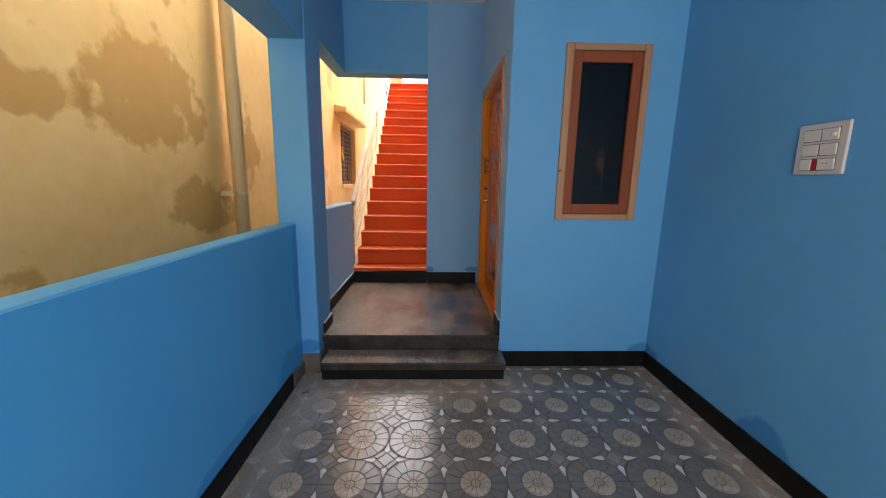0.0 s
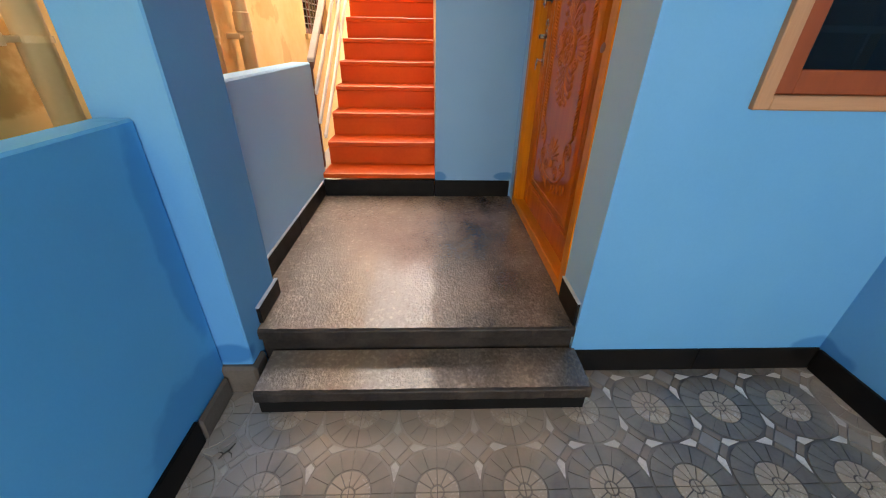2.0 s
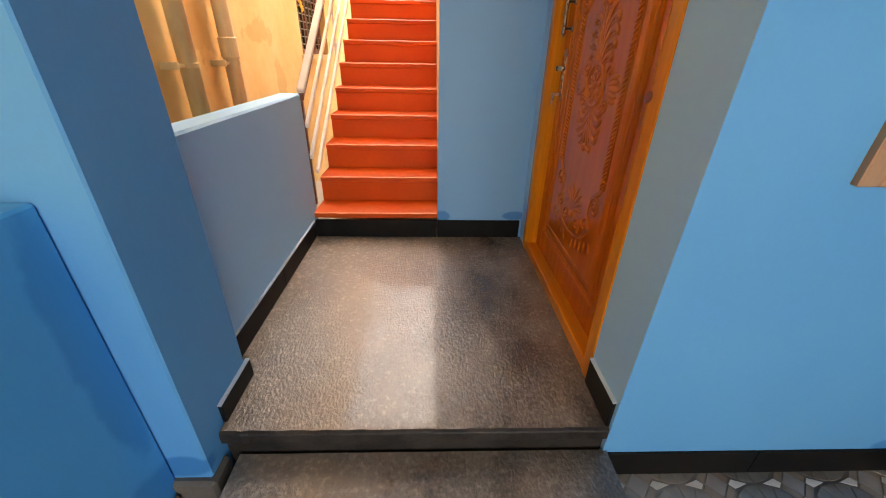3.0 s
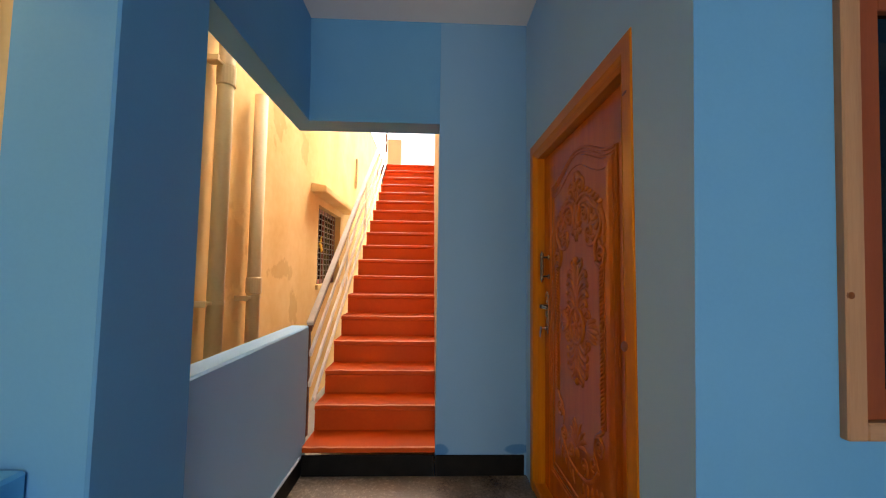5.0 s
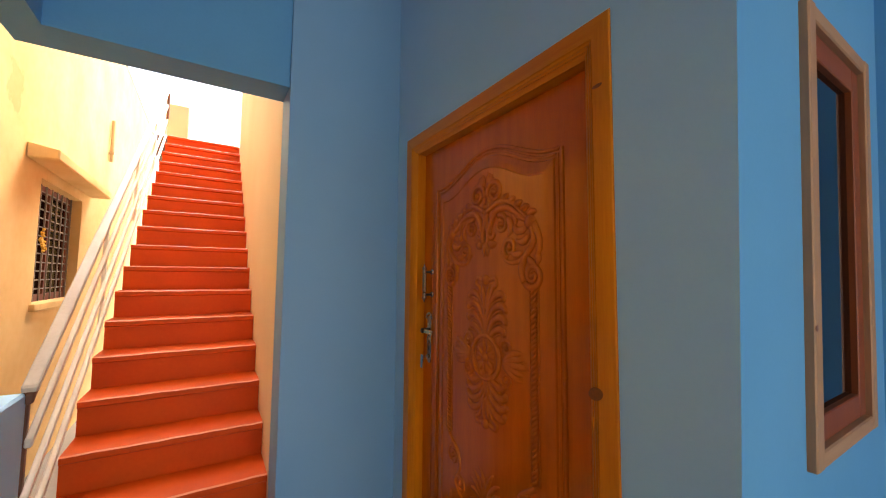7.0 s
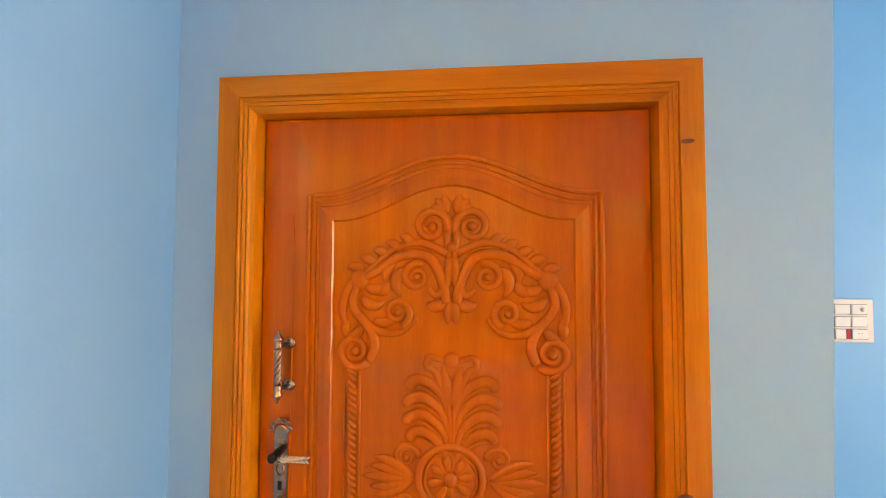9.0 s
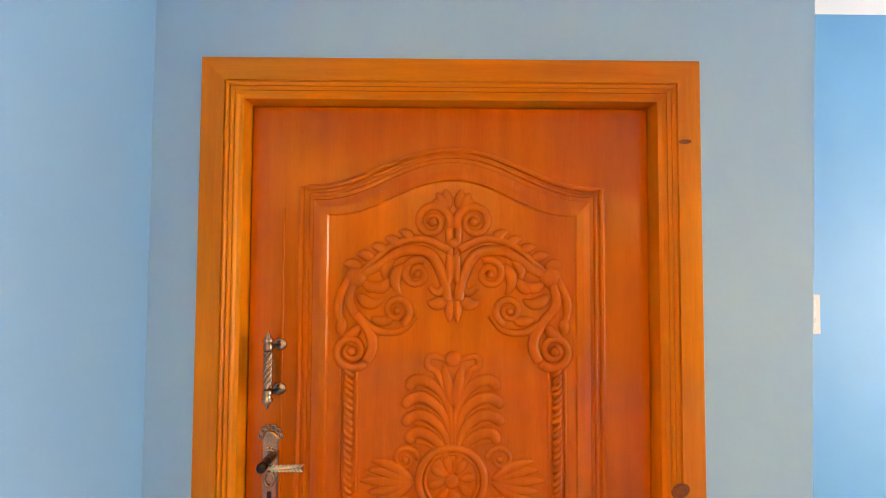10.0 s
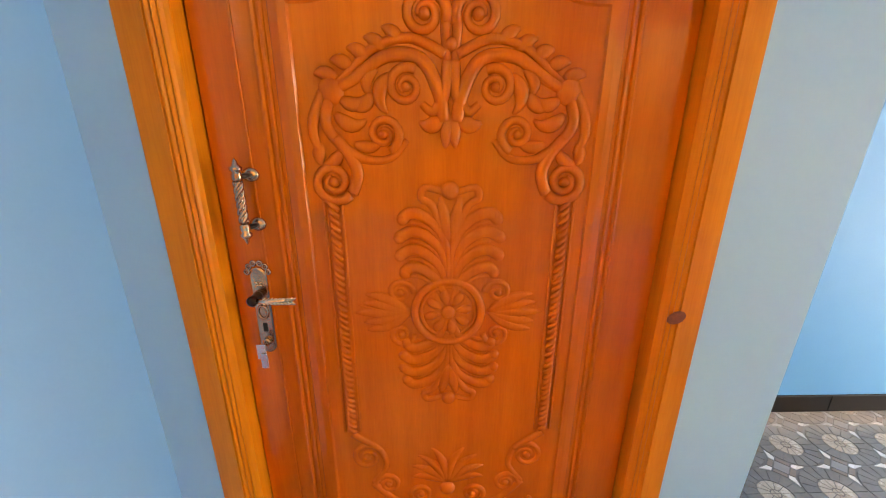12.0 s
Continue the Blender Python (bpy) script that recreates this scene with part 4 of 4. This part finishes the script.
for s in (-1, 1):
    for k in range(3):
        a = radians(90 + s * (18 + 32 * k))
        p = (KX + 0.026 * math.cos(a), LY - 0.006, 1.222 + 0.026 * math.sin(a))
        tube(bm, [(p[0] + 0.006 * math.cos(t), p[1], p[2] + 0.006 * math.sin(t)) for t in (2 * math.pi * j / 10 for j in range(10))], 0.0028, 6, closed=True)
        dome(bm, p, 0.003, 0.003, 2, 8)
part("pierced_crown", bm, BRASS, lock, "pierced scrolled crown", smooth=True)
bm = bmesh.new()
for a in (35, 145, 215, 325):
    tube(bm, [(KX + d * math.cos(radians(a)), LY - 0.009, 1.195 + d * math.sin(radians(a))) for d in (0.001, 0.006, 0.012)], [0.002, 0.0035, 0.001], 6, flat=0.5)
part("flower_mark", bm, BRIGHT, lock, smooth=True)
part("lever_boss", tube(bmesh.new(), [(KX - 0.006, LY - d, 1.165) for d in (0.005, 0.012, 0.03, 0.044, 0.048)], [0.014, 0.012, 0.011, 0.013, 0.008], 16, up=Vector((0, 0, 1))), BLACKENED, lock, "blackened lever boss", smooth=True)
bm = tube(bmesh.new(), [(KX + 0.002, LY - 0.040, 1.165), (KX + 0.03, LY - 0.042, 1.166), (KX + 0.07, LY - 0.042, 1.168), (KX + 0.096, LY - 0.040, 1.169)], [0.006, 0.0065, 0.006, 0.004], 10, up=Vector((0, 0, 1)))
for k in range(9):
    x = KX + 0.016 + k * 0.009
    for s in (-1, 1):
        tube(bm, [(x, LY - 0.044, 1.166), (x + 0.008, LY - 0.045, 1.166 + s * 0.006), (x + 0.013, LY - 0.043, 1.166 + s * 0.0095)], [0.003, 0.003, 0.0012], 6)
part("lever", bm, BRIGHT, lock, "feathered polished brass lever", smooth=True)
part("ring", tube(bmesh.new(), [(KX + 0.012 * math.cos(a), LY - 0.009, 1.122 + 0.017 * math.sin(a)) for a in (2 * math.pi * j / 20 for j in range(20))], 0.0035, 8, closed=True), BRASS, lock, smooth=True)
part("keyhole", boxes((KX - 0.006, KX + 0.006, LY - 0.0095, LY - 0.007, 1.068, 1.092), bev=0.001), BLACKENED, lock)
part("cylinder", tube(bmesh.new(), [(KX, LY - d, 1.042) for d in (0.006, 0.016, 0.018)], [0.010, 0.010, 0.007], 14, up=Vector((0, 0, 1))), BRASS, lock)
bm = boxes((KX - 0.0012, KX + 0.0012, LY - 0.040, LY - 0.017, 1.036, 1.048))
box(bm, KX - 0.014, KX + 0.010, LY - 0.046, LY - 0.042, 1.012, 1.052, bev=0.002)
box(bm, KX - 0.004, KX + 0.014, LY - 0.052, LY - 0.048, 0.990, 1.030, bev=0.002)
part("keys", bm, STEEL, lock, "two steel keys hanging in the lock")

for ob in (pull, *pull.children):
    for v in ob.data.vertices:
        v.co.x = HX + 1.15 * (v.co.x - HX)
for ob in (lock, *lock.children):
    for v in ob.data.vertices:
        v.co.z = 1.140 + 1.05 * (v.co.z - 1.165)

# ---- porch floor tiles ----
PX, PY = 0.310, 0.332
floor = tagged(new("floor"), "patterned slate, tan and white mosaic-look porch tiles", "floor", kind="structure")


def tile_mesh():
    """One tile: quarter rings at the corners round a star of kites and a diamond, joints recessed."""
    me = bpy.data.meshes.new("tile")
    bm = bmesh.new()

    def piece(pts, mi, h=0.003):
        pts = [(x * PX, y * PY) for x, y in pts]
        cx, cy = sum(p[0] for p in pts) / len(pts), sum(p[1] for p in pts) / len(pts)
        lo = [bm.verts.new((x, y, -0.002)) for x, y in pts]
        hi = []
        for x, y in pts:
            d = math.hypot(cx - x, cy - y)
            k = 0.0016 / d
            hi.append(bm.verts.new((x + (cx - x) * k, y + (cy - y) * k, h)))
        fs = [bm.faces.new(hi)]
        for i in range(len(pts)):
            j = (i + 1) % len(pts)
            fs.append(bm.faces.new((lo[i], lo[j], hi[j], hi[i])))
        for f in fs:
            f.material_index = mi

    g = 0.006
    for sx, sy, base in ((0.5, 0.5, 180), (-0.5, 0.5, 270), (-0.5, -0.5, 0), (0.5, -0.5, 90)):
        def arc(r, a):
            return (sx + r * math.cos(radians(base + a)), sy + r * math.sin(radians(base + a)))
        piece([arc(0.004, 45)] + [arc(0.068, a) for a in (3, 30, 60, 87)], 1)
        for k in range(3):
            a0, a1 = 30 * k + (1.0 if k else 0.7), 30 * k + (29.0 if k < 2 else 29.3)
            piece([arc(0.080, a0 + 2), arc(0.245, a0), arc(0.248, (a0 + a1) / 2), arc(0.245, a1), arc(0.080, a1 - 2)], 1)
        for k in range(4):
            a0, a1 = 22.5 * k + 0.6, 22.5 * k + 21.9
            piece([arc(0.258, a0)] + [arc(0.487, a0 + (a1 - a0) * i / 3) for i in range(4)] + [arc(0.258, a1), arc(0.258, (a0 + a1) / 2)], 0)
    d = 0.148
    piece([(d, 0), (0, d), (-d, 0), (0, -d)], 3)
    for k in range(4):
        c, s = math.cos(k * math.pi / 2), math.sin(k * math.pi / 2)

        def turn(x, y):
            return (x * c - y * s, x * s + y * c)
        piece([turn(*p) for p in ((0.158, 0), (0.215, -0.055), (0.395, 0), (0.215, 0.055))], 2)
        piece([turn(*p) for p in ((0.150, 0.014), (0.205, 0.066), (0.066, 0.205), (0.014, 0.150))], 4)
    q = [bm.verts.new((x * PX * 0.997, y * PY * 0.997, 0.0)) for x, y in ((-0.5, -0.5), (0.5, -0.5), (0.5, 0.5), (-0.5, 0.5))]
    bm.faces.new(q).material_index = 5
    bm.to_mesh(me)
    bm.free()
    for m in (T_DARK, T_TAN, T_WHITE, T_GREY, T_BROWN, T_GROUT):
        me.materials.append(m)
    return me


TILE = tile_mesh()
for j in range(14):
    for i in range(9):
        ob = new("tile", TILE)
        ob.parent = floor
        ob.location = (-1.104 + PX * (i + 0.5), 2.512 - PY * (j + 0.5), -0.003 + random.uniform(-0.0006, 0.0006))
        ob.rotation_euler = (random.uniform(-0.002, 0.002), random.uniform(-0.002, 0.002), 0)
